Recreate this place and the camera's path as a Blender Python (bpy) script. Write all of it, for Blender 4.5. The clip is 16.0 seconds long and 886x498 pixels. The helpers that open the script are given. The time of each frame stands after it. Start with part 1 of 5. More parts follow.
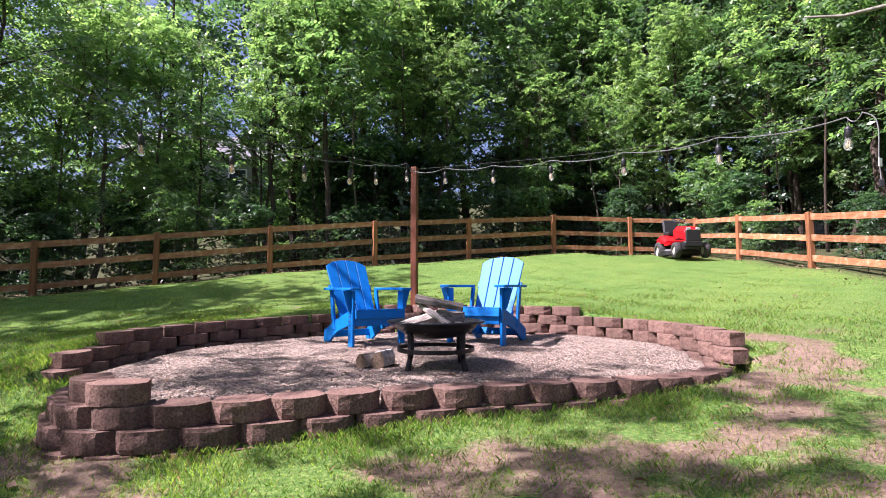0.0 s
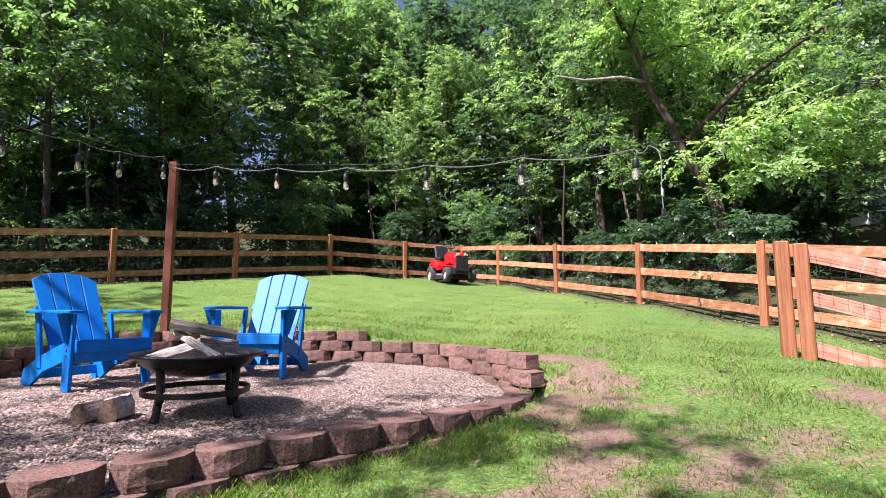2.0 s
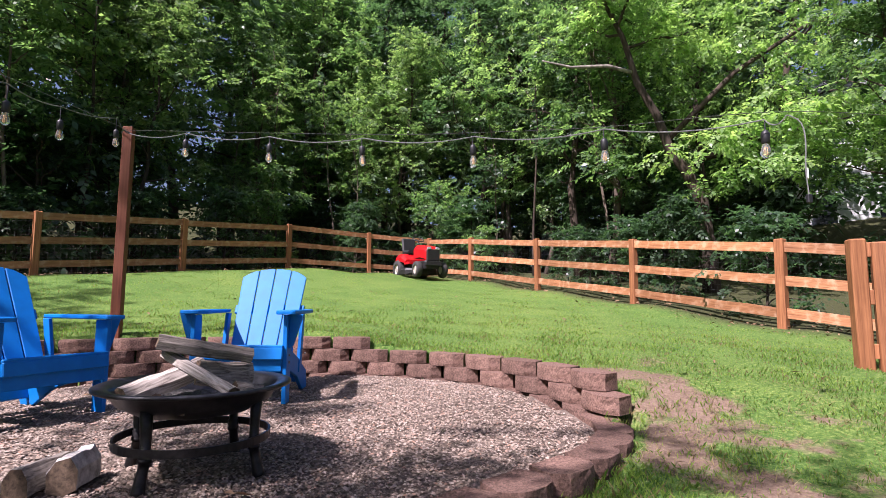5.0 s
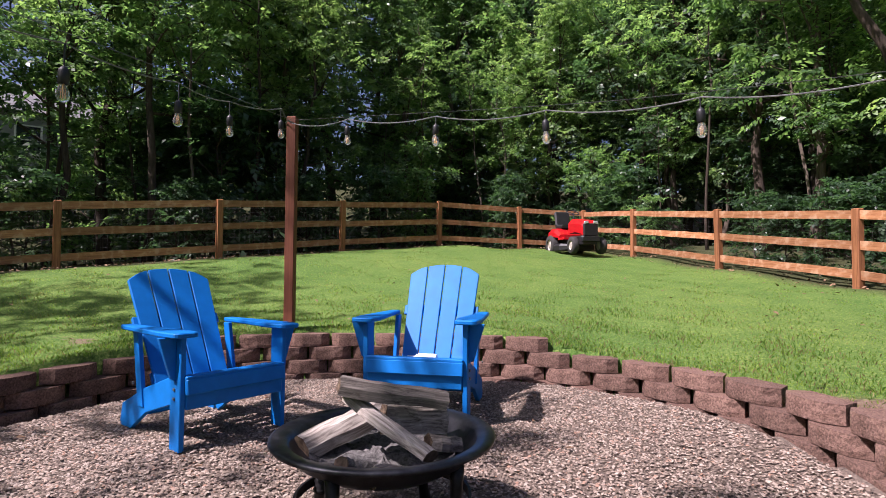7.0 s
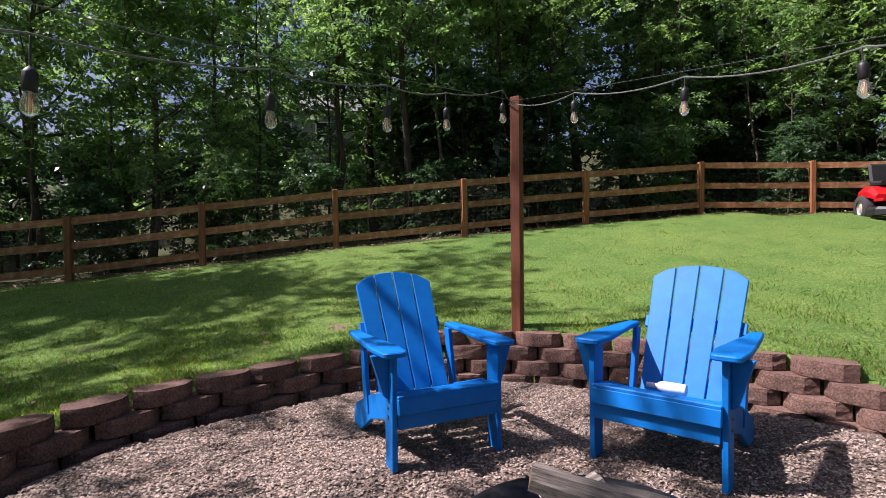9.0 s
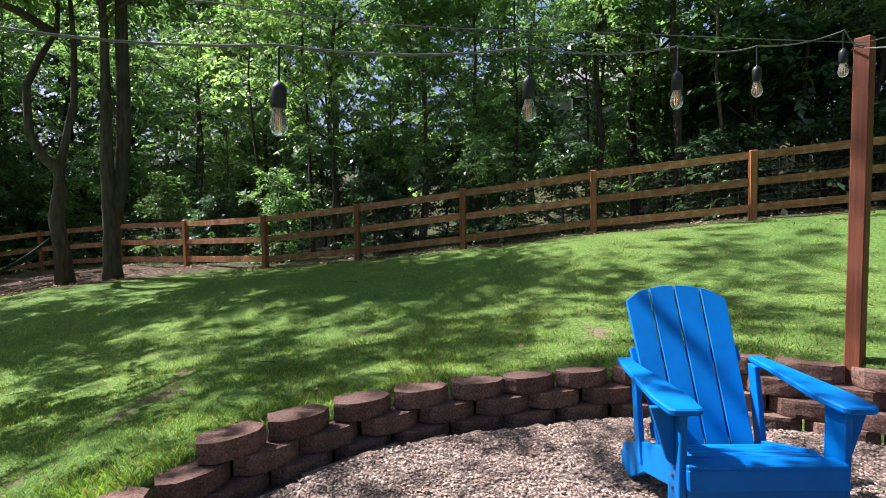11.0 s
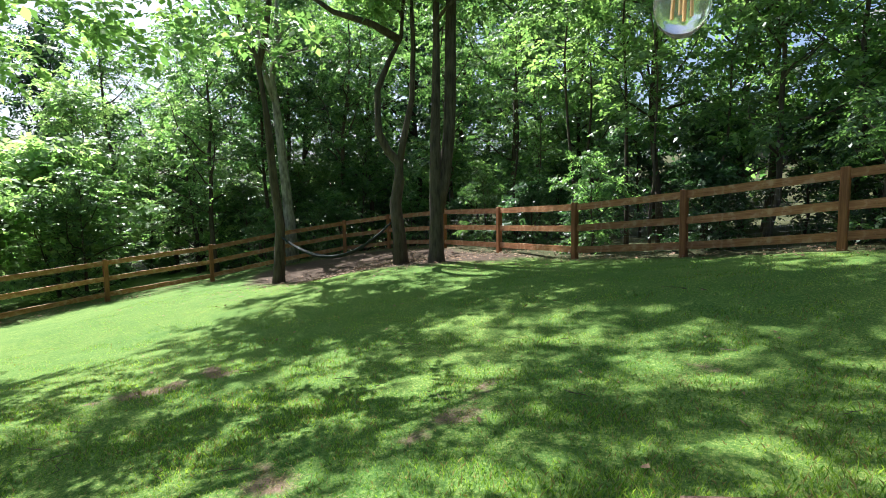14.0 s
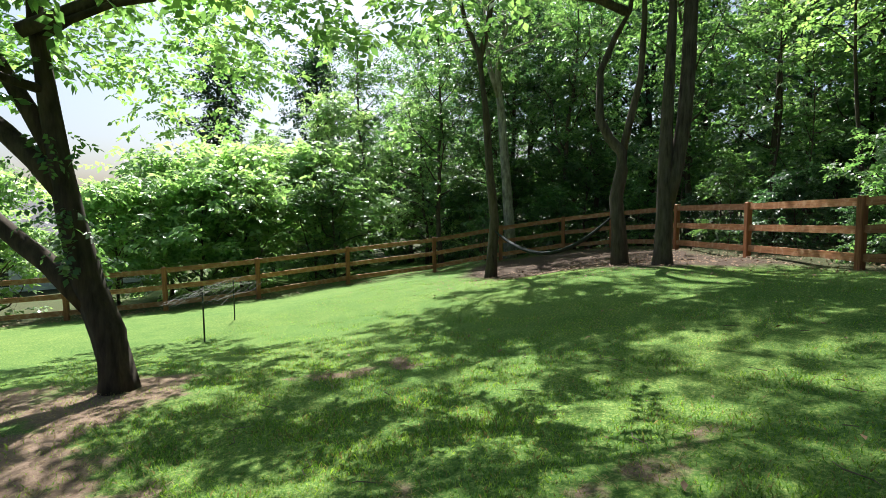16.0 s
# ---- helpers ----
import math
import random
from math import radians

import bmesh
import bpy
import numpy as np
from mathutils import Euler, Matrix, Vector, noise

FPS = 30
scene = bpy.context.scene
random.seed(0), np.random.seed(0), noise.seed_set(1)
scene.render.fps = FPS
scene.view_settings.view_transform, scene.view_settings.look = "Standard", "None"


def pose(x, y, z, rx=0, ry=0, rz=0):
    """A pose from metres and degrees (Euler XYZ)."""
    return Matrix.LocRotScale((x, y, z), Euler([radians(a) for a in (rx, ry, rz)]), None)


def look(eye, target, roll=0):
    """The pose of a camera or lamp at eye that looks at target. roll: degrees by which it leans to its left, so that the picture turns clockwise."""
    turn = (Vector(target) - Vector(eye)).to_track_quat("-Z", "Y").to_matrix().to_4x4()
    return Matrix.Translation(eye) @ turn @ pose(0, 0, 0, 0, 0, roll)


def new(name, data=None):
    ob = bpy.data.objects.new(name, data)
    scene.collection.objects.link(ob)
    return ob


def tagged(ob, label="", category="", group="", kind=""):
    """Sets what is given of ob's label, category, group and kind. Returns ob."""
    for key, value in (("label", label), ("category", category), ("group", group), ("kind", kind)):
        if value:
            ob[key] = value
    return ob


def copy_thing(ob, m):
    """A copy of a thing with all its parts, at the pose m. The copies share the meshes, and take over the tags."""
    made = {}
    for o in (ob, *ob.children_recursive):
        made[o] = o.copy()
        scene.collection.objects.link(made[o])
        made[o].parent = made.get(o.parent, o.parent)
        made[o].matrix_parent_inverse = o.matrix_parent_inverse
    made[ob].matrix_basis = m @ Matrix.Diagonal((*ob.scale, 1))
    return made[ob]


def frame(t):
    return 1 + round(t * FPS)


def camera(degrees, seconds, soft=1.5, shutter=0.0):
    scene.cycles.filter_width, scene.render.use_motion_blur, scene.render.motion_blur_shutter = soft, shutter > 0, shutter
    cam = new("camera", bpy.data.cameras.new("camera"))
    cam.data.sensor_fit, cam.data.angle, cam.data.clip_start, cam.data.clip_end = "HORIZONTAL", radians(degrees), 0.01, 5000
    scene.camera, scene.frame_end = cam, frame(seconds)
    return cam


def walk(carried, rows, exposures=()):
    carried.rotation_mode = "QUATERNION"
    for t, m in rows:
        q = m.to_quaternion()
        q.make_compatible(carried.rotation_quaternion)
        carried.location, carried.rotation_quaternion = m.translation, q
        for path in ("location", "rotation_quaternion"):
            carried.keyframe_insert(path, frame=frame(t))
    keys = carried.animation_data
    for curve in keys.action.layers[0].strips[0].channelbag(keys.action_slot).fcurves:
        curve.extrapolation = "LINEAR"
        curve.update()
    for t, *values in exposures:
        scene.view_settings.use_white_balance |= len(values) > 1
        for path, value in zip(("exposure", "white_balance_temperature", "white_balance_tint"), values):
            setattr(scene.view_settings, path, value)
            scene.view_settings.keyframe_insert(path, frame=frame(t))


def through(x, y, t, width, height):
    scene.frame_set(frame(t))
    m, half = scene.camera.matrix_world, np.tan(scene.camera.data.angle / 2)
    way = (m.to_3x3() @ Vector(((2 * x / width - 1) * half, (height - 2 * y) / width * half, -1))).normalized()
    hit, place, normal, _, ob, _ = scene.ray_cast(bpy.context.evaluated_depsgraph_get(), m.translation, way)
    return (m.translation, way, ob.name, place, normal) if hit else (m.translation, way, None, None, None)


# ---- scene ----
cam = camera(79.6, 16.0, 0.8)
PATH = [
    (0, (2.148, 0.827, 0.678), (1.534, 2.725, 0.819), -0.0),
    (0.5, (2.099, 0.985, 0.689), (1.717, 2.941, 0.858), -0.0),
    (1, (2.032, 1.158, 0.682), (1.887, 3.144, 0.875), -0.0),
    (1.5, (1.907, 1.322, 0.676), (1.974, 3.31, 0.889), 0.2),
    (2, (1.843, 1.492, 0.666), (2.075, 3.465, 0.893), -0.0),
    (2.5, (1.775, 1.644, 0.66), (2.154, 3.594, 0.889), -0.0),
    (3, (1.698, 1.799, 0.672), (2.204, 3.72, 0.901), -0.1),
    (5.5, (1.06, 2.754, 0.82), (1.45, 4.706, 1.012), 0.6),
    (6, (0.99, 2.913, 0.901), (1.223, 4.893, 1.07), 0.5),
    (6.5, (0.917, 3.106, 0.95), (0.974, 5.101, 1.079), 0.3),
    (7, (0.9, 3.288, 1.008), (0.83, 5.285, 1.093), 0.3),
    (7.5, (0.95, 3.452, 1.102), (0.719, 5.438, 1.136), 0.1),
    (8, (0.992, 3.6, 1.174), (0.513, 5.542, 1.176), -0.1),
    (8.5, (0.971, 3.713, 1.223), (0.242, 5.576, 1.196), -0.5),
    (9, (0.952, 3.848, 1.279), (-0.005, 5.604, 1.228), -0.6),
    (9.5, (0.923, 3.947, 1.324), (-0.259, 5.56, 1.252), -0.7),
    (10, (0.842, 4.045, 1.364), (-0.536, 5.492, 1.272), -0.9),
    (12.5, (-0.078, 4.454, 1.51), (-1.955, 5.125, 1.352), -0.9),
    (13, (-0.271, 4.49, 1.519), (-2.204, 4.978, 1.36), -1.0),
    (13.5, (-0.42, 4.49, 1.533), (-2.391, 4.783, 1.371), -0.9),
    (14, (-0.583, 4.497, 1.524), (-2.574, 4.579, 1.356), -0.9),
    (14.5, (-0.799, 4.532, 1.481), (-2.787, 4.397, 1.317), -0.7),
    (15, (-0.976, 4.604, 1.456), (-2.939, 4.257, 1.291), -0.7),
    (15.5, (-1.156, 4.668, 1.425), (-3.072, 4.119, 1.261), -0.7),
    (16, (-1.374, 4.711, 1.405), (-3.224, 3.97, 1.242), -0.5),
]
walk(cam, [(t, look(eye, target, roll)) for t, eye, target, roll in PATH],
     [(0.0, 1.72, 5700, 36), (3.0, 1.5, 5700, 36), (5.5, 1.22, 5800, 35), (8.0, 0.98, 5850, 34), (10.0, 1.18, 5800, 29), (12.5, 1.82, 5650, 18), (14.3, 1.8, 5700, 12), (16.0, 1.55, 5800, 11)])

# ---------------------------------------------------------------- light
SUN_TO = Vector((-0.44, -0.28, 0.68)).normalized()
world = bpy.data.worlds.new("sky")
scene.world = world
world.use_nodes = True
wn = world.node_tree
sky = wn.nodes.new("ShaderNodeTexSky")
sky.sky_type = "NISHITA"
sky.sun_disc = False
sky.sun_elevation = math.asin(SUN_TO.z)
sky.sun_rotation = math.atan2(SUN_TO.x, SUN_TO.y)
sky.dust_density = 3.5
wn.links.new(sky.outputs[0], wn.nodes["Background"].inputs[0])
wn.nodes["Background"].inputs[1].default_value = 0.048
sun_data = bpy.data.lights.new("sun", "SUN")
sun_data.energy = 5.0
sun_data.angle = radians(0.53)
sun_data.color = (1.0, 0.93, 0.80)
sun = new("sun", sun_data)
sun.matrix_world = look((-20, -9, 30), (-20 - SUN_TO.x, -9 - SUN_TO.y, 30 - SUN_TO.z))


# ---------------------------------------------------------------- materials
def mat(name, rough=0.6, metal=0.0, spec=0.5):
    m = bpy.data.materials.new(name)
    m.use_nodes = True
    b = m.node_tree.nodes["Principled BSDF"]
    b.inputs["Roughness"].default_value = rough
    b.inputs["Metallic"].default_value = metal
    b.inputs["Specular IOR Level"].default_value = spec
    return m, m.node_tree, b


def node(nt, kind, **kw):
    n = nt.nodes.new(kind)
    for k, v in kw.items():
        n.inputs[k].default_value = v
    return n


def ramp(nt, fac, stops):
    r = nt.nodes.new("ShaderNodeValToRGB")
    e = r.color_ramp.elements
    while len(e) < len(stops):
        e.new(0.5)
    for s, (p, c) in zip(e, stops):
        s.position, s.color = p, (*c, 1)
    nt.links.new(fac, r.inputs[0])
    return r.outputs[0]


def mix(nt, fac, a, b, how="MIX"):
    n = nt.nodes.new("ShaderNodeMix")
    n.data_type, n.blend_type = "RGBA", how
    for sock, v in ((n.inputs[0], fac), (n.inputs[6], a), (n.inputs[7], b)):
        if hasattr(v, "node"):
            nt.links.new(v, sock)
        elif isinstance(v, tuple):
            sock.default_value = (*v, 1)
        else:
            sock.default_value = v
    return n.outputs[2]


def coords(nt, scale=(1, 1, 1), space="Object"):
    t = nt.nodes.new("ShaderNodeTexCoord")
    mp = nt.nodes.new("ShaderNodeMapping")
    mp.inputs["Scale"].default_value = scale
    nt.links.new(t.outputs[space], mp.inputs[0])
    return mp.outputs[0]


def noise_tex(nt, vec, scale, detail=4, rough=0.6):
    n = node(nt, "ShaderNodeTexNoise", Scale=scale, Detail=detail, Roughness=rough)
    if vec is not None:
        nt.links.new(vec, n.inputs["Vector"])
    return n.outputs["Fac"]


def bump(nt, b, height, strength=0.3, dist=0.01):
    n = node(nt, "ShaderNodeBump", Strength=strength, Distance=dist)
    nt.links.new(height, n.inputs["Height"])
    nt.links.new(n.outputs[0], b.inputs["Normal"])


def per_object(nt, lo=0.75, hi=1.2):
    oi = nt.nodes.new("ShaderNodeObjectInfo")
    mr = node(nt, "ShaderNodeMapRange")
    mr.inputs["To Min"].default_value, mr.inputs["To Max"].default_value = lo, hi
    nt.links.new(oi.outputs["Random"], mr.inputs[0])
    return mr.outputs[0]


def scaled(nt, colour, factor):
    n = nt.nodes.new("ShaderNodeVectorMath")
    n.operation = "SCALE"
    nt.links.new(colour, n.inputs[0])
    nt.links.new(factor, n.inputs["Scale"])
    return n.outputs[0]


def wood_mat(name, dark, light, rough=0.7, grain=(2, 60, 60), vary=(0.8, 1.2), wear=None):
    m, nt, b = mat(name, rough, spec=0.3)
    v = coords(nt, grain)
    f = noise_tex(nt, v, 1.0, 6, 0.65)
    big = noise_tex(nt, coords(nt), 1.7, 3)
    c = ramp(nt, f, [(0.3, dark), (0.7, light)])
    c = mix(nt, 0.5, c, ramp(nt, big, [(0.35, (0.55, 0.5, 0.45)), (0.7, (1, 1, 1))]), "MULTIPLY")
    if wear:
        w = noise_tex(nt, coords(nt, (3, 3, 3)), 2.3, 5)
        c = mix(nt, ramp(nt, w, [(0.5, (0, 0, 0)), (0.66, (1, 1, 1))]), c, wear)
    nt.links.new(scaled(nt, c, per_object(nt, *vary)), b.inputs["Base Color"])
    bump(nt, b, f, 0.5, 0.004)
    return m


def stone_mat(name, dark, light, scale=30, rough=0.9, vary=(0.75, 1.2), strength=0.6, dist=0.006):
    m, nt, b = mat(name, rough, spec=0.25)
    v = coords(nt)
    f = noise_tex(nt, v, scale, 8, 0.7)
    g = noise_tex(nt, v, scale * 0.12, 3)
    c = ramp(nt, f, [(0.32, dark), (0.7, light)])
    c = mix(nt, 0.45, c, ramp(nt, g, [(0.35, (0.5, 0.46, 0.44)), (0.65, (1.0, 1.0, 1.0))]), "MULTIPLY")
    nt.links.new(scaled(nt, c, per_object(nt, *vary)), b.inputs["Base Color"])
    bump(nt, b, f, strength, dist)
    return m


def leaf_mat(name, dark, light, through, rough=0.38, spec=0.55):
    m = bpy.data.materials.new(name)
    m.use_nodes = True
    nt = m.node_tree
    b = nt.nodes["Principled BSDF"]
    b.inputs["Roughness"].default_value = rough
    b.inputs["Specular IOR Level"].default_value = spec
    geo = nt.nodes.new("ShaderNodeNewGeometry")
    c = ramp(nt, geo.outputs["Random Per Island"], [(0.0, dark), (1.0, light)])
    g = noise_tex(nt, coords(nt), 0.55, 2)
    c = mix(nt, 0.6, c, ramp(nt, g, [(0.35, (0.62, 0.72, 0.6)), (0.65, (1.15, 1.08, 0.9))]), "MULTIPLY")
    c = scaled(nt, c, per_object(nt, 0.8, 1.2))
    nt.links.new(c, b.inputs["Base Color"])
    tr = nt.nodes.new("ShaderNodeBsdfTranslucent")
    nt.links.new(mix(nt, 1.0, c, through, "MULTIPLY"), tr.inputs[0])
    add = nt.nodes.new("ShaderNodeMixShader")
    add.inputs[0].default_value = 0.55
    nt.links.new(b.outputs[0], add.inputs[1])
    nt.links.new(tr.outputs[0], add.inputs[2])
    nt.links.new(add.outputs[0], nt.nodes["Material Output"].inputs[0])
    return m


def plain_mat(name, colour, rough=0.5, metal=0.0, var=0.25, scale=12.0, strength=0.1):
    m, nt, b = mat(name, rough, metal)
    f = noise_tex(nt, coords(nt), scale, 5)
    lo = tuple(c * (1 - var) for c in colour)
    hi = tuple(min(1, c * (1 + var)) for c in colour)
    nt.links.new(ramp(nt, f, [(0.3, lo), (0.7, hi)]), b.inputs["Base Color"])
    if strength:
        bump(nt, b, f, strength, 0.002)
    return m


BLOCK = stone_mat("block_concrete", (0.056, 0.033, 0.025), (0.32, 0.195, 0.148), 70, strength=1.0, dist=0.011)
FENCE = wood_mat("fence_stain", (0.20, 0.078, 0.030), (0.52, 0.25, 0.115), 0.65, vary=(0.75, 1.25), wear=(0.44, 0.26, 0.15))
POLE = wood_mat("pole_stain", (0.10, 0.032, 0.015), (0.185, 0.062, 0.03), 0.6, (60, 60, 2))
FENCE_PALE = wood_mat("bleached_fence_stain", (0.30, 0.13, 0.075), (0.50, 0.26, 0.17), 0.7, vary=(0.9, 1.1), wear=(0.46, 0.28, 0.20))
POST = wood_mat("post_stain", (0.18, 0.065, 0.024), (0.44, 0.19, 0.08), 0.65, (60, 60, 2))
BARK = wood_mat("bark", (0.045, 0.034, 0.026), (0.17, 0.135, 0.105), 0.95, (14, 14, 2.5), (0.8, 1.2))
BARK_DARK = wood_mat("bark_dark", (0.022, 0.017, 0.013), (0.10, 0.075, 0.055), 0.95, (16, 16, 3), (0.8, 1.2))
BARK_PALE = wood_mat("bark_pale", (0.09, 0.08, 0.065), (0.42, 0.38, 0.33), 0.95, (9, 9, 3), (0.85, 1.2))
LEAF = leaf_mat("leaf_green", (0.049, 0.104, 0.049), (0.155, 0.245, 0.118), (1.9, 2.05, 1.0))
LEAF_DARK = leaf_mat("leaf_dark", (0.031, 0.066, 0.037), (0.085, 0.146, 0.082), (1.5, 1.75, 0.95))
LEAF_PALE = leaf_mat("leaf_pale", (0.094, 0.175, 0.077), (0.245, 0.35, 0.17), (1.65, 1.8, 0.9))
# lighter leaf green with the sun's brightness put into the colour
LEAF_SUNLIT = leaf_mat("leaf_sunlit", (0.17, 0.30, 0.11), (0.33, 0.47, 0.22), (1.8, 1.8, 1.2))
# bough leaves painted paler than the other greens to look sunlit
LEAF_BOUGH_LIT = leaf_mat("leaf_bough_lit", (0.13, 0.235, 0.085), (0.31, 0.43, 0.19), (1.6, 1.75, 0.9))
LEAF_CONIFER = leaf_mat("leaf_conifer", (0.02, 0.045, 0.022), (0.045, 0.085, 0.04), (0.9, 1.1, 0.7))
BLUE = plain_mat("blue_poly_lumber", (0.002, 0.142, 0.46), 0.5, 0, 0.12, 9, 0.08)
BLUE.node_tree.nodes["Principled BSDF"].inputs["Specular IOR Level"].default_value = 0.22
IRON = plain_mat("black_iron", (0.022, 0.021, 0.021), 0.45, 0.6, 0.5, 30, 0.3)
BOWL = plain_mat("scorched_steel", (0.04, 0.04, 0.045), 0.42, 0.7, 0.6, 18, 0.3)
ASH = stone_mat("ash", (0.015, 0.014, 0.013), (0.22, 0.21, 0.2), 45, vary=(0.9, 1.1))
LOG = wood_mat("weathered_log", (0.028, 0.021, 0.017), (0.47, 0.42, 0.36), 0.9, (4, 90, 90), (0.6, 1.25))
LOG_PALE = wood_mat("pale_split_wood", (0.09, 0.07, 0.055), (0.62, 0.56, 0.49), 0.9, (4, 90, 90), (0.9, 1.2))
LOG_WHITE = wood_mat("white_bark", (0.22, 0.2, 0.18), (0.8, 0.78, 0.75), 0.9, (20, 20, 20), (1.0, 1.15))
LOG_END = stone_mat("log_end", (0.05, 0.035, 0.025), (0.24, 0.17, 0.11), 40)
RED = plain_mat("red_paint", (0.42, 0.01, 0.012), 0.25, 0, 0.08, 6, 0)
BLACK = plain_mat("black_plastic", (0.012, 0.012, 0.013), 0.5, 0, 0.3, 20, 0.1)
RUBBER = plain_mat("tyre_rubber", (0.03, 0.028, 0.026), 0.85, 0, 0.4, 25, 0.3)
RIM = plain_mat("pale_rim", (0.42, 0.38, 0.33), 0.5, 0.1, 0.2, 20, 0.1)
CHROME = plain_mat("headlamp_plastic", (0.55, 0.56, 0.58), 0.2, 0.5, 0.1, 20, 0)
STEEL = plain_mat("galvanised_wire", (0.16, 0.155, 0.15), 0.5, 0.7, 0.2, 30, 0)
WHITE = plain_mat("white_plastic", (0.8, 0.8, 0.78), 0.45, 0, 0.06, 20, 0)
CABLE = plain_mat("cable_grey", (0.16, 0.16, 0.155), 0.35, 0, 0.2, 20, 0)
HAMMOCK = plain_mat("dark_webbing", (0.012, 0.02, 0.022), 0.8, 0, 0.3, 60, 0.2)
SIDING = plain_mat("pale_siding", (0.62, 0.63, 0.62), 0.7, 0, 0.08, 3, 0.1)
SIDING_GREY = plain_mat("grey_siding", (0.30, 0.31, 0.31), 0.7, 0, 0.1, 3, 0.1)
ROOF = stone_mat("shingle_roof", (0.10, 0.10, 0.10), (0.24, 0.24, 0.25), 25, vary=(0.95, 1.05))
BRASS = plain_mat("filament_amber", (0.62, 0.36, 0.14), 0.35, 0.3, 0.1, 20, 0)
LITTER = plain_mat("dry_leaf", (0.20, 0.12, 0.065), 0.8, 0, 0.5, 9, 0.2)

GLASS = bpy.data.materials.new("bulb_glass")
GLASS.use_nodes = True
gb = GLASS.node_tree.nodes["Principled BSDF"]
# the diffuse tenth whitens the bulb in place of sky reflections
gb.inputs["Transmission Weight"].default_value = 0.9
gb.inputs["Roughness"].default_value = 0.02
gb.inputs["IOR"].default_value = 1.25
gb.inputs["Base Color"].default_value = (0.93, 0.95, 0.92, 1)
PANE, _, pb = mat("window_glass", 0.05)
pb.inputs["Base Color"].default_value = (0.02, 0.025, 0.03, 1)

# grass blades: two scales of tint, lighter tips come from thin translucent blades
GRASS = leaf_mat("grass_blade", (0.06, 0.145, 0.024), (0.265, 0.365, 0.082), (1.4, 1.5, 0.65), 0.6, 0.2)
DRY = leaf_mat("dry_blade", (0.20, 0.17, 0.08), (0.38, 0.32, 0.18), (1.1, 1.0, 0.7), 0.7, 0.2)

# gravel: warm buff, grey and rust stones
GRAVEL, gnt, gbs = mat("gravel_stone", 0.8, spec=0.3)
geo = gnt.nodes.new("ShaderNodeNewGeometry")
gc = ramp(gnt, geo.outputs["Random Per Island"], [(0.0, (0.07, 0.052, 0.04)), (0.3, (0.16, 0.121, 0.092)), (0.6, (0.25, 0.195, 0.152)), (0.85, (0.38, 0.315, 0.255)), (1.0, (0.28, 0.163, 0.11))])
gnt.links.new(gc, gbs.inputs["Base Color"])
bump(gnt, gbs, noise_tex(gnt, coords(gnt), 120, 4), 0.3, 0.002)
GRAVEL_BED = stone_mat("gravel_bed", (0.06, 0.046, 0.036), (0.30, 0.235, 0.185), 75, vary=(1, 1), strength=1.0, dist=0.012)

# ground: grass thatch, bare clay, wood floor, mixed by two painted-by-plan masks
GROUND, nt, gbs = mat("lawn_ground", 0.95, spec=0.15)
v = coords(nt)
fine, mid, big = noise_tex(nt, v, 38, 7, 0.75), noise_tex(nt, v, 2.2, 4), noise_tex(nt, v, 0.35, 3)
grass_c = ramp(nt, fine, [(0.3, (0.026, 0.07, 0.013)), (0.5, (0.088, 0.165, 0.034)), (0.72, (0.31, 0.36, 0.115))])
grass_c = mix(nt, 0.5, grass_c, ramp(nt, mid, [(0.3, (0.55, 0.68, 0.55)), (0.7, (1.3, 1.15, 1.1))]), "MULTIPLY")
grass_c = mix(nt, 0.6, grass_c, ramp(nt, big, [(0.35, (0.75, 0.85, 0.75)), (0.65, (1.2, 1.08, 1.0))]), "MULTIPLY")
soil_c = ramp(nt, fine, [(0.3, (0.105, 0.07, 0.048)), (0.55, (0.225, 0.16, 0.115)), (0.85, (0.39, 0.31, 0.24))])
soil_c = mix(nt, 0.6, soil_c, ramp(nt, mid, [(0.3, (0.62, 0.6, 0.58)), (0.7, (1.15, 1.15, 1.15))]), "MULTIPLY")
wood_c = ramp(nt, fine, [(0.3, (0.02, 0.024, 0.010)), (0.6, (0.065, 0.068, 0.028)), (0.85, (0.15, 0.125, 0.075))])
at = nt.nodes.new("ShaderNodeAttribute")
at.attribute_name = "soil"
edge = nt.nodes.new("ShaderNodeMath")
edge.operation = "ADD"
nt.links.new(at.outputs["Fac"], edge.inputs[0])
spread = node(nt, "ShaderNodeMapRange")
spread.inputs["To Min"].default_value, spread.inputs["To Max"].default_value = -0.5, 0.5
nt.links.new(noise_tex(nt, v, 5.5, 6, 0.7), spread.inputs[0])
nt.links.new(spread.outputs[0], edge.inputs[1])
soil_f = ramp(nt, edge.outputs[0], [(0.42, (0, 0, 0)), (0.62, (1, 1, 1))])
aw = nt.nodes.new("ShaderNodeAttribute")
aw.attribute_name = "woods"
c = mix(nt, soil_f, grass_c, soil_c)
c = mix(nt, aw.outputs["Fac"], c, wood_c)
am = nt.nodes.new("ShaderNodeAttribute")
am.attribute_name = "mulch"
c = mix(nt, am.outputs["Fac"], c, ramp(nt, fine, [(0.3, (0.028, 0.019, 0.013)), (0.6, (0.08, 0.055, 0.038)), (0.85, (0.19, 0.14, 0.10))]))
nt.links.new(c, gbs.inputs["Base Color"])
bump(nt, gbs, fine, 0.8, 0.02)


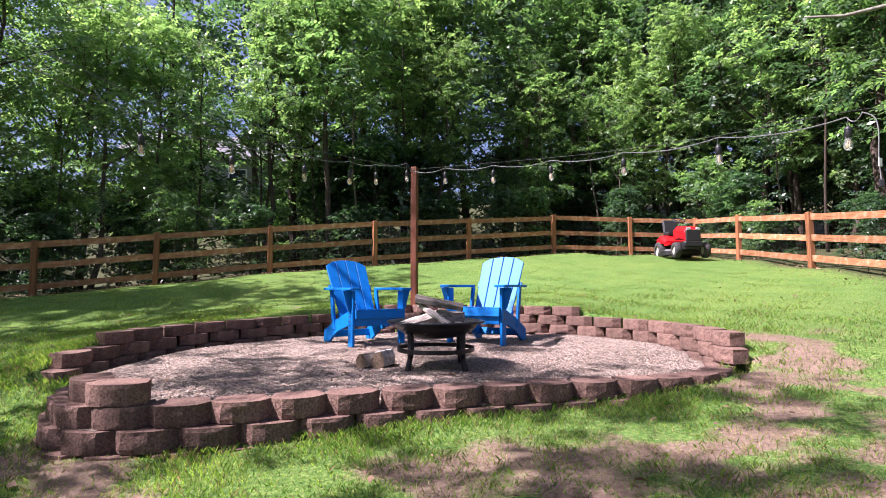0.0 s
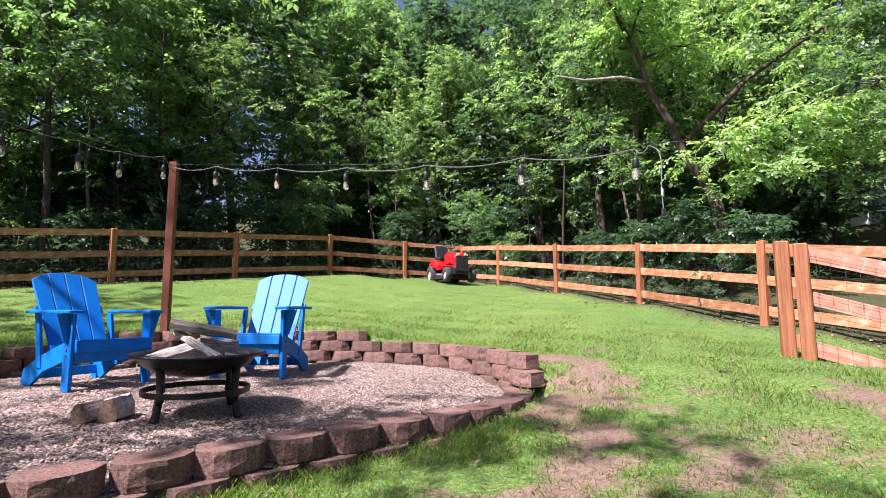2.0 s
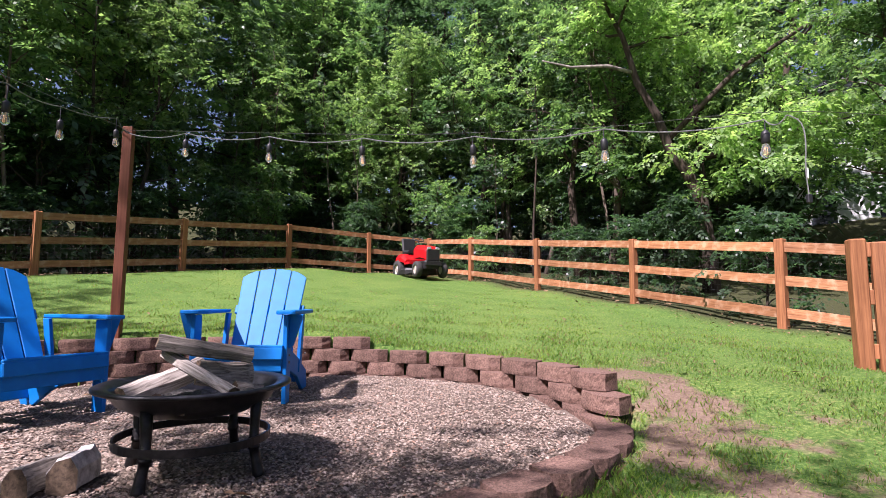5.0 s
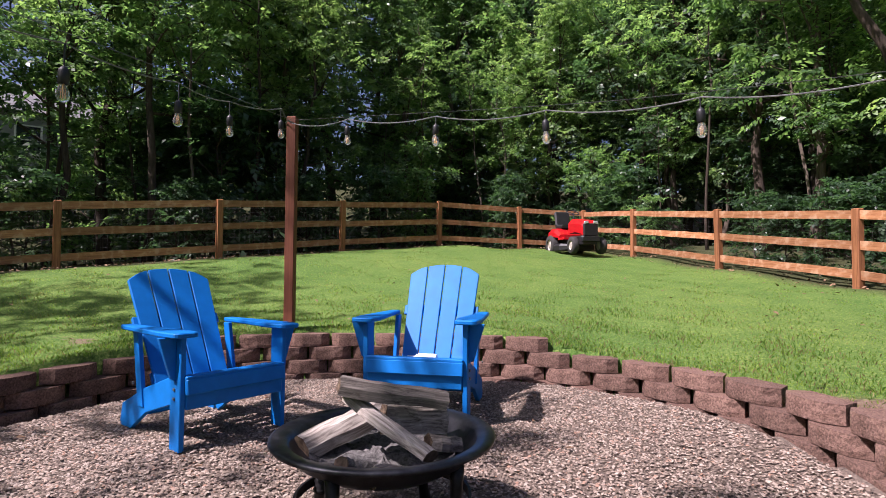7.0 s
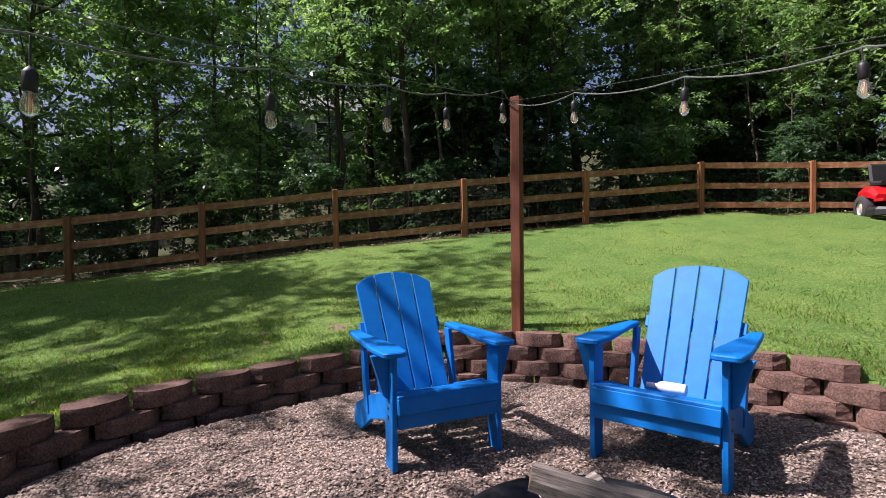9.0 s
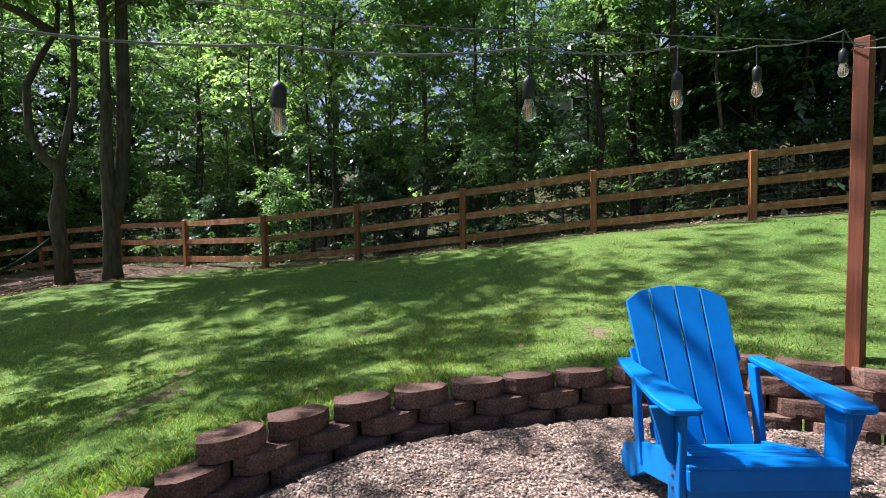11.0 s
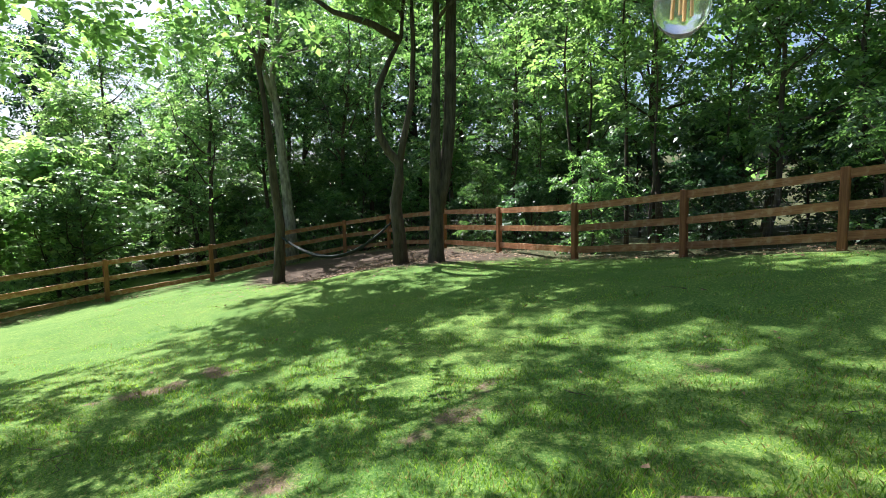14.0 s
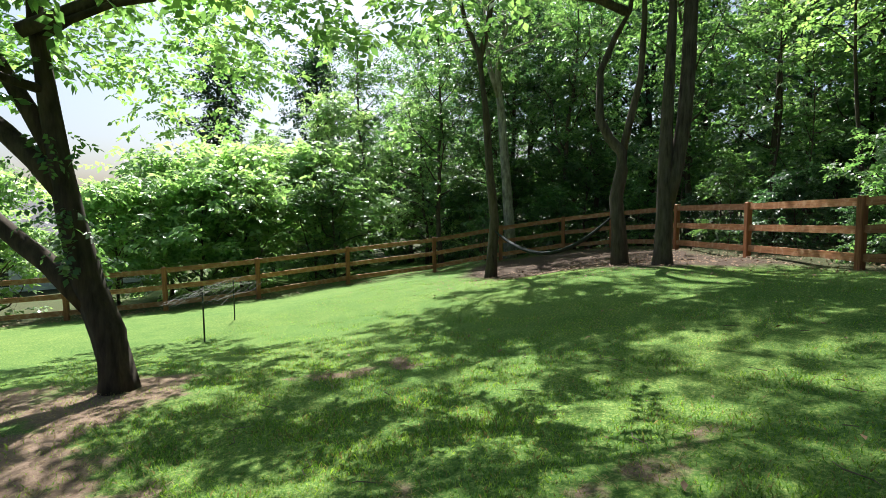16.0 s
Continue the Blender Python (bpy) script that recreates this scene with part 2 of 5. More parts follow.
# ---------------------------------------------------------------- mesh helpers
def link_mesh(name, verts, faces, material, parent=None, label="", smooth=False):
    me = bpy.data.meshes.new(name)
    me.from_pydata(verts, [], faces)
    me.materials.append(material)
    if smooth:
        me.polygons.foreach_set("use_smooth", [True] * len(me.polygons))
    ob = new(name, me)
    if parent is not None:
        ob.parent = parent
    if label:
        ob["label"] = label
    return ob


def part(name, bm, material, parent=None, label="", smooth=False):
    me = bpy.data.meshes.new(name)
    bm.to_mesh(me)
    bm.free()
    me.materials.append(material)
    if smooth:
        me.polygons.foreach_set("use_smooth", [True] * len(me.polygons))
    ob = new(name, me)
    if parent is not None:
        ob.parent = parent
    if label:
        ob["label"] = label
    return ob


def board(bm, size, m=Matrix(), bevel=0.004, jitter=0.0):
    """A bevelled board, centred, added to bm."""
    r = bmesh.ops.create_cube(bm, size=1.0)
    vs = r["verts"]
    for q in vs:
        q.co = Vector((q.co.x * size[0], q.co.y * size[1], q.co.z * size[2]))
        if jitter:
            q.co += Vector([random.uniform(-jitter, jitter) for _ in range(3)])
    if bevel:
        es = list({e for q in vs for e in q.link_edges})
        out = bmesh.ops.bevel(bm, geom=es, offset=bevel, segments=1, affect="EDGES")
        vs = list({q for f in out["faces"] for q in f.verts} | {q for q in vs if q.is_valid})
    bmesh.ops.transform(bm, matrix=m, verts=vs)
    return vs


def one_board(size, m=Matrix(), bevel=0.004, jitter=0.0):
    bm = bmesh.new()
    board(bm, size, m, bevel, jitter)
    return bm


def prism(outline, thick, m=Matrix(), bevel=0.004):
    """An extruded outline (x, z pairs) of that thickness along y."""
    bm = bmesh.new()
    vs = [bm.verts.new((x, -thick / 2, z)) for x, z in outline]
    f = bm.faces.new(vs)
    ext = bmesh.ops.extrude_face_region(bm, geom=[f])
    bmesh.ops.translate(bm, vec=(0, thick, 0), verts=[g for g in ext["geom"] if isinstance(g, bmesh.types.BMVert)])
    bmesh.ops.recalc_face_normals(bm, faces=bm.faces)
    if bevel:
        bmesh.ops.bevel(bm, geom=[e for e in bm.edges], offset=bevel, segments=1, affect="EDGES")
    bmesh.ops.transform(bm, matrix=m, verts=bm.verts)
    return bm


def tube(bm, points, radii, sides=8, cap=True):
    """A tapered tube along points, added to bm."""
    pts = [Vector(p) for p in points]
    if not hasattr(radii, "__len__"):
        radii = [radii] * len(pts)
    rings, ref = [], Vector((0.13, 0.21, 0.97))
    for i, p in enumerate(pts):
        d = (pts[min(i + 1, len(pts) - 1)] - pts[max(i - 1, 0)]).normalized()
        a = d.cross(ref if abs(d.dot(ref)) < 0.95 else Vector((1, 0, 0))).normalized()
        b = d.cross(a)
        rings.append([bm.verts.new(p + radii[i] * (math.cos(2 * math.pi * k / sides) * a + math.sin(2 * math.pi * k / sides) * b)) for k in range(sides)])
    for r, s in zip(rings, rings[1:]):
        for k in range(sides):
            bm.faces.new((r[k], r[(k + 1) % sides], s[(k + 1) % sides], s[k]))
    if cap:
        bm.faces.new(rings[0][::-1])
        bm.faces.new(rings[-1])


def lathe(bm, profile, sides=24, centre=(0, 0, 0)):
    """A surface of revolution about z, from (radius, height) pairs."""
    rings = []
    for r, z in profile:
        if r < 1e-5:
            rings.append([bm.verts.new((centre[0], centre[1], centre[2] + z))])
        else:
            rings.append([bm.verts.new((centre[0] + r * math.cos(2 * math.pi * k / sides), centre[1] + r * math.sin(2 * math.pi * k / sides), centre[2] + z)) for k in range(sides)])
    for a, b in zip(rings, rings[1:]):
        for k in range(sides):
            quad = [a[k % len(a)], a[(k + 1) % len(a)], b[(k + 1) % len(b)], b[k % len(b)]]
            quad = list(dict.fromkeys(quad))
            if len(quad) > 2:
                bm.faces.new(quad)


def empty(name, m=Matrix()):
    ob = new(name)
    ob.empty_display_size = 0.1
    ob.matrix_basis = m
    return ob


def smooth_line(points, step):
    """Points at even steps along a rounded line through the given ones."""
    p = [Vector(q) for q in points]
    fine = []
    for i in range(len(p) - 1):
        a, b, c, d = p[max(i - 1, 0)], p[i], p[i + 1], p[min(i + 2, len(p) - 1)]
        for k in range(20):
            t = k / 20
            fine.append(0.5 * ((2 * b) + (c - a) * t + (2 * a - 5 * b + 4 * c - d) * t * t + (3 * b - a - 3 * c + d) * t ** 3))
    fine.append(p[-1])
    total = [0.0]
    for a, b in zip(fine, fine[1:]):
        total.append(total[-1] + (b - a).length)
    out, s, i = [], 0.0, 0
    while s <= total[-1] + 1e-6:
        while i < len(fine) - 2 and total[i + 1] < s:
            i += 1
        u = (s - total[i]) / max(total[i + 1] - total[i], 1e-9)
        out.append(fine[i].lerp(fine[i + 1], min(u, 1)))
        s += step
    return out


# ---------------------------------------------------------------- plan
COURSE = 0.12
# inner foot of the raised wall, from its low end round the back to the far end
WALL_LINE = [(-1.80, 3.62), (-2.15, 4.2), (-2.36, 4.75), (-2.47, 5.45), (-2.44, 5.9), (-2.34, 6.32), (-2.17, 6.75), (-1.93, 7.3), (-1.5, 7.8),
             (-0.9, 8.12), (-0.2, 8.28), (0.55, 8.29), (1.3, 8.12), (1.98, 7.76), (2.43, 7.3), (2.73, 6.76), (2.87, 6.25), (2.92, 5.78), (2.93, 5.48)]
# outer face of the low front wall
FRONT_LINE = [(-1.62, 3.78), (-1.33, 3.4), (-1.08, 3.12), (-0.80, 2.97), (-0.52, 2.97), (-0.2, 3.10), (0.22, 3.38), (0.72, 3.78), (1.27, 4.12), (1.85, 4.48), (2.47, 4.85), (2.78, 5.12), (2.97, 5.36), (3.08, 5.66), (3.1, 5.92)]
# fence posts: x, y, ground height
BACK_POSTS = [(-20.6, 3.3, -0.1), (-17.8, 5.25, 0.1), (-15.27, 6.67, 0.15), (-12.3, 7.93, 0.25), (-10.4, 9.45, 0.46), (-8.45, 10.95, 0.72), (-6.5, 12.75, 1.02), (-4.25, 14.4, 1.26),
              (-2.09, 16.47, 1.51), (0.26, 18.4, 1.75), (2.65, 19.5, 1.72), (4.7, 20.0, 1.66)]
SIDE_POSTS = [(4.7, 20.0, 1.66), (5.51, 17.73, 1.44), (6.39, 14.83, 1.10), (7.15, 11.9, 0.78), (7.58, 8.9, 0.43), (8.55, 7.2, 0.17)]
LOW_POSTS = [(-20.6, 3.3, -0.1), (-20.9, 1.6, -0.3), (-20.0, -0.5, -0.6), (-18.8, -2.6, -0.98), (-16.83, -4.97, -1.24), (-14.22, -6.52, -1.4), (-12.5, -8.4, -1.56), (-11.0, -10.4, -1.69), (-9.5, -12.5, -1.8)]
OUTER = [(p[0], p[1]) for p in LOW_POSTS[::-1]] + [(p[0], p[1]) for p in BACK_POSTS[1:]] + [(p[0], p[1]) for p in SIDE_POSTS[1:]] + [(9.0, 3.0), (12, -14)]

CONTROL = np.array(BACK_POSTS + SIDE_POSTS[1:] + LOW_POSTS[1:] + [
    (-2.75, 6.0, 0.22), (-2.6, 4.9, 0.16), (-2.2, 3.7, 0.0), (-1.2, 2.6, -0.27), (-0.3, 2.6, -0.26), (0.5, 3.2, -0.22), (1.2, 3.7, -0.185), (2.1, 4.4, -0.14), (3.4, 5.4, -0.02), (3.4, 6.3, 0.2), (2.7, 7.9, 0.32), (0.4, 8.7, 0.46), (-1.4, 8.3, 0.42),
    (2.1, 0.8, -0.26), (-5.0, -0.1, -0.38), (-13.3, 4.4, 0.12), (-14.8, 0.7, -0.5), (-7.8, -2.0, -0.8), (6.0, 2.0, -0.5), (0.0, -6.0, -0.8)])


def ground_z(x, y):
    """Height of the lawn and woods: a tilted plane with local rises about it."""
    x, y = np.asarray(x, float), np.asarray(y, float)
    far = np.maximum(np.hypot(x + 3, y - 5) / 30.0, 1.0)
    px, py = (x + 3) / far, (y - 5) / far
    plane = 0.02 + 0.045 * px + 0.075 * py
    cx, cy = CONTROL[:, 0], CONTROL[:, 1]
    res = CONTROL[:, 2] - (0.02 + 0.045 * (cx + 3) + 0.075 * (cy - 5))
    d2 = (x[..., None] - cx) ** 2 + (y[..., None] - cy) ** 2
    w = 1.0 / (d2 + 0.25) ** 1.6
    fade = np.exp(-np.maximum(np.hypot(x + 4, y - 5) - 22, 0) / 12)
    up = np.clip((np.maximum(0.92 * y - 0.40 * x - 19.0, 0.8 * x + 0.45 * y - 16.0) - 5.0) / 22.0, 0, 1)
    plane = plane + 6.0 * up * up * (3 - 2 * up)
    return plane + fade * (w * res).sum(-1) / w.sum(-1)


def inside(poly, x, y):
    x, y = np.asarray(x, float), np.asarray(y, float)
    hit = np.zeros(x.shape, bool)
    for (x0, y0), (x1, y1) in zip(poly, poly[1:] + poly[:1]):
        cross = (y0 > y) != (y1 > y)
        with np.errstate(divide="ignore", invalid="ignore"):
            hit ^= cross & (x < (x1 - x0) * (y - y0) / (y1 - y0 + 1e-12) + x0)
    return hit


def edge_distance(poly, x, y):
    best = np.full(np.shape(x), 1e9)
    for (x0, y0), (x1, y1) in zip(poly, poly[1:] + poly[:1]):
        dx, dy = x1 - x0, y1 - y0
        t = np.clip(((x - x0) * dx + (y - y0) * dy) / (dx * dx + dy * dy), 0, 1)
        best = np.minimum(best, np.hypot(x - x0 - t * dx, y - y0 - t * dy))
    return best


PIT = [(p.x, p.y) for p in smooth_line([(*p, 0) for p in WALL_LINE], 0.25)] + [(p.x, p.y) for p in smooth_line([(*p, 0) for p in FRONT_LINE], 0.25)][::-1]


def shifted(line, off):
    """The line moved to its left by off."""
    p = smooth_line([(*q, 0) for q in line], 0.2)
    out = []
    for i, q in enumerate(p):
        d = (p[min(i + 1, len(p) - 1)] - p[max(i - 1, 0)]).normalized()
        out.append((q.x - d.y * off, q.y + d.x * off))
    return out


TROUGH = shifted(WALL_LINE, 0.19) + shifted(FRONT_LINE, 0.17)[::-1]


def gravel_z(x, y):
    return -0.02 - 0.045 * np.clip((6.3 - np.asarray(y, float)) / 2.0, 0, 1.4) + 0.012 * np.sin(3.1 * np.asarray(x)) * np.cos(2.7 * np.asarray(y)) + 0.045 * np.clip((np.asarray(x) + 0.55 * (np.asarray(y) - 6.2) - 1.75) / 0.9, 0, 1) + 0.03 * np.clip((np.asarray(y) - 5.9) / 0.6, 0, 1) * np.clip((np.asarray(x) + 1.4) / 0.6, 0, 1)


# bare clay: x, y, radius, amount
SOIL = [(3.42, 6.25, 0.4, 0.9), (3.5, 5.7, 0.42, 0.9), (3.3, 5.1, 0.45, 0.85), (3.0, 4.55, 0.4, 0.85), (3.8, 5.2, 0.4, 0.7), (2.6, 4.05, 0.45, 0.82), (2.2, 3.7, 0.5, 0.8), (1.85, 3.3, 0.5, 0.85), (1.4, 3.1, 0.4, 0.8), (2.9, 3.5, 0.5, 0.62), (3.9, 4.3, 0.6, 0.62),
        (2.6, 2.7, 0.6, 0.62), (3.1, 3.1, 0.7, 0.66), (3.5, 3.8, 0.6, 0.66), (1.5, 2.6, 0.5, 0.6), (4.4, 5.6, 0.6, 0.5), (5.4, 4.8, 0.5, 0.75), (4.8, 4.1, 0.7, 0.7), (4.3, 6.9, 0.5, 0.5),
        (-0.35, 2.55, 0.55, 0.85), (-1.05, 2.7, 0.45, 0.85), (-1.9, 2.7, 0.6, 0.7), (-4.85, -0.2, 0.8, 0.95), (-3.9, -1.0, 1.2, 0.95), (-4.2, 0.2, 0.6, 0.9), (-3.5, 0.9, 0.75, 0.95), (-3.0, 1.6, 0.6, 0.95), (-3.1, 2.2, 0.35, 0.75),
        (-5.75, 1.9, 0.4, 0.75), (-6.4, 2.05, 0.35, 0.75), (-4.7, 4.8, 0.25, 0.6), (-4.25, 4.65, 0.35, 0.62), (-4.55, 6.55, 0.3, 0.55), (-3.4, 3.75, 0.4, 0.6), (-2.75, 8.0, 0.35, 0.6)]
# bark mulch and leaves round the group of trees at the fence corner
MULCH = [(-15.3, -0.3), (-14.4, 0.5), (-13.6, 1.7), (-12.95, 3.4), (-12.5, 4.8), (-12.9, 6.4), (-13.6, 7.4), (-15.3, 6.7), (-17.8, 5.3), (-20.6, 3.3), (-20.9, 1.6), (-20.0, -0.5), (-18.0, -1.0)]


def soil_at(x, y):
    s = np.zeros(np.shape(x))
    x, y = (x + 0.22 * np.sin(3.7 * y + 1.1) + 0.10 * np.sin(9.1 * y - 2.3 * x) + 0.05 * np.sin(17 * y + 5 * x),
            y + 0.22 * np.sin(3.1 * x + 0.4) + 0.10 * np.sin(8.3 * x + 2.9 * y) + 0.05 * np.sin(19 * x - 4 * y))
    for cx, cy, r, a in SOIL:
        s = np.maximum(s, a * np.exp(-(((x - cx) ** 2 + (y - cy) ** 2) / r ** 2)))
    return s


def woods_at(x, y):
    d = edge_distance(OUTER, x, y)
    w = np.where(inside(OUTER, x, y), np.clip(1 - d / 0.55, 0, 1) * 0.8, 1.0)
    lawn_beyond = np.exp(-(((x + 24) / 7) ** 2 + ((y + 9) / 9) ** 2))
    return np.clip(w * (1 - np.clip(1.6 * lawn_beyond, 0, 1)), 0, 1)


def mulch_at(x, y):
    x, y = np.asarray(x, float), np.asarray(y, float)
    d = edge_distance(MULCH, x + 0.12 * np.sin(4 * y), y + 0.12 * np.sin(3.3 * x))
    return np.clip(0.5 + np.where(inside(MULCH, x, y), d, -d) / 0.5, 0, 1)


# ---------------------------------------------------------------- ground
def axis(lo, hi, fine_lo, fine_hi, step):
    xs = list(np.arange(fine_lo, fine_hi + 1e-6, step))
    s, q = step, fine_hi
    while q < hi:
        s *= 1.12
        q += s
        xs.append(q)
    s, q = step, fine_lo
    while q > lo:
        s *= 1.12
        q -= s
        xs.insert(0, q)
    return np.array(xs)


gx, gy = axis(-900, 900, -9, 8, 0.1), axis(-900, 900, -1, 13, 0.1)
GX, GY = np.meshgrid(gx, gy)
GZ = ground_z(GX, GY)
near = (np.abs(GX) < 10) & (np.abs(GY - 5) < 10)
GZ = GZ + np.where(near, 0.012 * np.sin(5.1 * GX + 1.3 * GY) * np.cos(4.3 * GY - 0.7 * GX), 0)
pit_in = inside(TROUGH, GX, GY)
GZ = np.where(pit_in, -0.25, GZ)
nx, ny = len(gx), len(gy)
idx = np.arange(nx * ny).reshape(ny, nx)
faces = np.stack([idx[:-1, :-1], idx[:-1, 1:], idx[1:, 1:], idx[1:, :-1]], -1).reshape(-1, 4)


def grid_mesh(name, verts, quads, material):
    me = bpy.data.meshes.new(name)
    me.vertices.add(len(verts))
    me.vertices.foreach_set("co", np.asarray(verts, np.float32).ravel())
    n, k = quads.shape
    me.loops.add(n * k)
    me.loops.foreach_set("vertex_index", quads.astype(np.int32).ravel())
    me.polygons.add(n)
    me.polygons.foreach_set("loop_start", np.arange(0, n * k, k, dtype=np.int32))
    me.materials.append(material)
    me.update(calc_edges=True)
    return me


gme = grid_mesh("ground", np.stack([GX, GY, GZ], -1).reshape(-1, 3), faces, GROUND)
gme.polygons.foreach_set("use_smooth", [True] * len(gme.polygons))
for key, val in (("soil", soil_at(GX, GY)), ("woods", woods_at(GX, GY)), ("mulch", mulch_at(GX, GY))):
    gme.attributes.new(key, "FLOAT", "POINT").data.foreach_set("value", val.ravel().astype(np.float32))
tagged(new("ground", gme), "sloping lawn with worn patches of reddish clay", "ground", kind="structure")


# ---------------------------------------------------------------- gravel bed
def gravel():
    xs, ys = np.arange(-2.9, 3.5, 0.08), np.arange(2.6, 8.6, 0.08)
    X, Y = np.meshgrid(xs, ys)
    ok = inside(PIT, X, Y) & (edge_distance(PIT, X, Y) > 0.02)
    Z = gravel_z(X, Y)
    index = -np.ones(X.shape, int)
    index[ok] = np.arange(ok.sum())
    q = np.stack([index[:-1, :-1], index[:-1, 1:], index[1:, 1:], index[1:, :-1]], -1).reshape(-1, 4)
    q = q[(q >= 0).all(1)]
    bed = new("gravel_bed", grid_mesh("gravel_bed", np.stack([X[ok], Y[ok], Z[ok] - 0.008], -1), q, GRAVEL_BED))
    tagged(bed, "pale buff pea gravel filling the fire pit area", "gravel", kind="stuff")
    rng = np.random.default_rng(5)
    n = 185000
    x, y = rng.uniform(-2.6, 3.3, n), rng.uniform(2.8, 8.4, n)
    ok = inside(PIT, x, y) & (edge_distance(PIT, x, y) > 0.1)
    x, y = x[ok], y[ok]
    n = len(x)
    base = np.array([(1, 0, 0), (0, 1, 0), (-1, 0, 0), (0, -1, 0), (0, 0, 1), (0, 0, -1)], float)
    base = base[:5]
    tri = np.array([(0, 1, 4), (1, 2, 4), (2, 3, 4), (3, 0, 4)])
    size = rng.uniform(0.0048, 0.0105, (n, 1)) * rng.uniform(0.7, 1.3, (n, 3)) * np.array([1.25, 1.0, 0.62])
    a = rng.uniform(0, 6.283, n)
    ca, sa = np.cos(a)[:, None], np.sin(a)[:, None]
    p = base[None] * size[:, None] * rng.uniform(0.75, 1.2, (n, 5, 1))
    tilt = rng.uniform(-0.5, 0.5, (n, 1))
    px, py, pz = p[..., 0], p[..., 1], p[..., 2] + tilt * p[..., 0]
    co = np.stack([x[:, None] + ca * px - sa * py, y[:, None] + sa * px + ca * py, gravel_z(x, y)[:, None] + pz + rng.uniform(-0.004, 0.006, (n, 1))], -1)
    f = (np.arange(n)[:, None, None] * 5 + tri[None]).reshape(-1, 3)
    stones = new("gravel", grid_mesh("gravel", co.reshape(-1, 3), f, GRAVEL))
    tagged(stones, "loose pale buff and grey gravel stones", "gravel", kind="stuff")


gravel()


# ---------------------------------------------------------------- retaining wall
def block_mesh(seed, wide=1.0):
    """A split-faced wall block: broken front with chamfered cheeks, smooth top, tapered back."""
    rng = random.Random(seed)
    front = [(-0.156, -0.03), (-0.098, -0.096), (-0.035, -0.112), (0.035, -0.11), (0.099, -0.094), (0.156, -0.028)]
    back = [(0.118, 0.105), (-0.118, 0.105)]
    levels = [0.0, 0.026, 0.06, 0.094, COURSE - 0.004]
    bm = bmesh.new()
    rows = []
    for k, z in enumerate(levels):
        row = []
        for i, (x, y) in enumerate(front):
            rough = 0.0 if i in (0, 5) else rng.uniform(-0.0028, 0.0028)
            edge = 0.003 if k in (0, len(levels) - 1) else 0.0
            row.append(bm.verts.new((x * wide + rng.uniform(-0.003, 0.003), y + rough + edge, z + (rng.uniform(-0.0015, 0.0) if k == len(levels) - 1 else 0))))
        for x, y in back:
            row.append(bm.verts.new((x * wide, y, z)))
        rows.append(row)
    n = len(rows[0])
    for a, b in zip(rows, rows[1:]):
        for i in range(n):
            bm.faces.new((a[i], a[(i + 1) % n], b[(i + 1) % n], b[i]))
    bm.faces.new(rows[0][::-1])
    bm.faces.new(rows[-1])
    me = bpy.data.meshes.new("block")
    bm.to_mesh(me)
    bm.free()
    me.materials.append(BLOCK)
    return me


BLOCKS = [block_mesh(s, 1.06) for s in range(9)]
WIDE_BLOCKS = [block_mesh(20 + s, 1.275) for s in range(9)]


def lay_block(parent, rng, x, y, z, turn, wide=False):
    ob = new("block", rng.choice(WIDE_BLOCKS if wide else BLOCKS))
    ob.parent = parent
    ob.matrix_basis = pose(x, y, z, rng.uniform(-0.8, 0.8), rng.uniform(-0.8, 0.8), turn + rng.uniform(-1.6, 1.6))


def course(parent, rng, line, top, start, stop, offset, side, step=0.328, drop=0.0):
    """One course of blocks along a line from start to stop metres; side: +1 faces left of the line's way, -1 right; offset moves the faces back."""
    fine = smooth_line([(*p, 0) for p in line], 0.01)
    s = start + step / 2
    while s <= min(stop, 0.01 * (len(fine) - 1)):
        i = int(s / 0.01)
        a, b = fine[max(i - 8, 0)], fine[min(i + 8, len(fine) - 1)]
        d = (b - a).normalized()
        nrm = Vector((-d.y, d.x, 0)) * side
        p = fine[min(i, len(fine) - 1)] - nrm * (0.11 + offset)
        lay_block(parent, rng, p.x, p.y, top - COURSE - drop * min(max((4.5 - s) / 2.5, 0), 1), math.degrees(math.atan2(nrm.y, nrm.x)) + 90, step > 0.35)
        s += step


def retaining_walls():
    rng = random.Random(4)
    w = empty("retaining_wall")
    tagged(w, "curved dry-laid retaining wall of brown split-face concrete blocks", "wall", kind="structure")
    # the inner face looks to the right of the line's way
    top = 0.05
    course(w, rng, WALL_LINE, top - COURSE, 0.63, 10.4, -0.03, -1, 0.4, 0.05)
    course(w, rng, WALL_LINE, top, 0.43, 10.3, 0.0, -1, 0.4, 0.05)
    course(w, rng, WALL_LINE, top + COURSE, 0.63, 10.5, 0.032, -1, 0.4, 0.05)
    course(w, rng, WALL_LINE, top + 2 * COURSE, 1.25, 10.35, 0.064, -1, 0.4, 0.05)
    course(w, rng, WALL_LINE, top + 3 * COURSE, 4.65, 7.75, 0.098, -1, 0.4, 0.0)
    top = 0.035
    f = empty("retaining_wall")
    tagged(f, "low front wall of brown split-face concrete blocks, grass at its foot", "wall", kind="structure")
    course(f, rng, FRONT_LINE, top, 0.1, 8.0, 0.035, -1)
    course(f, rng, FRONT_LINE, top - COURSE, -0.06, 8.0, -0.012, -1)
    course(f, rng, FRONT_LINE, top - 2 * COURSE, 0.1, 8.0, -0.03, -1)
    lay_block(f, rng, -0.49, 3.13, top, 20)
    lay_block(f, rng, -0.79, 3.21, top, -38)


retaining_walls()


# ---------------------------------------------------------------- fence
POST_H = 1.27
post_me = None


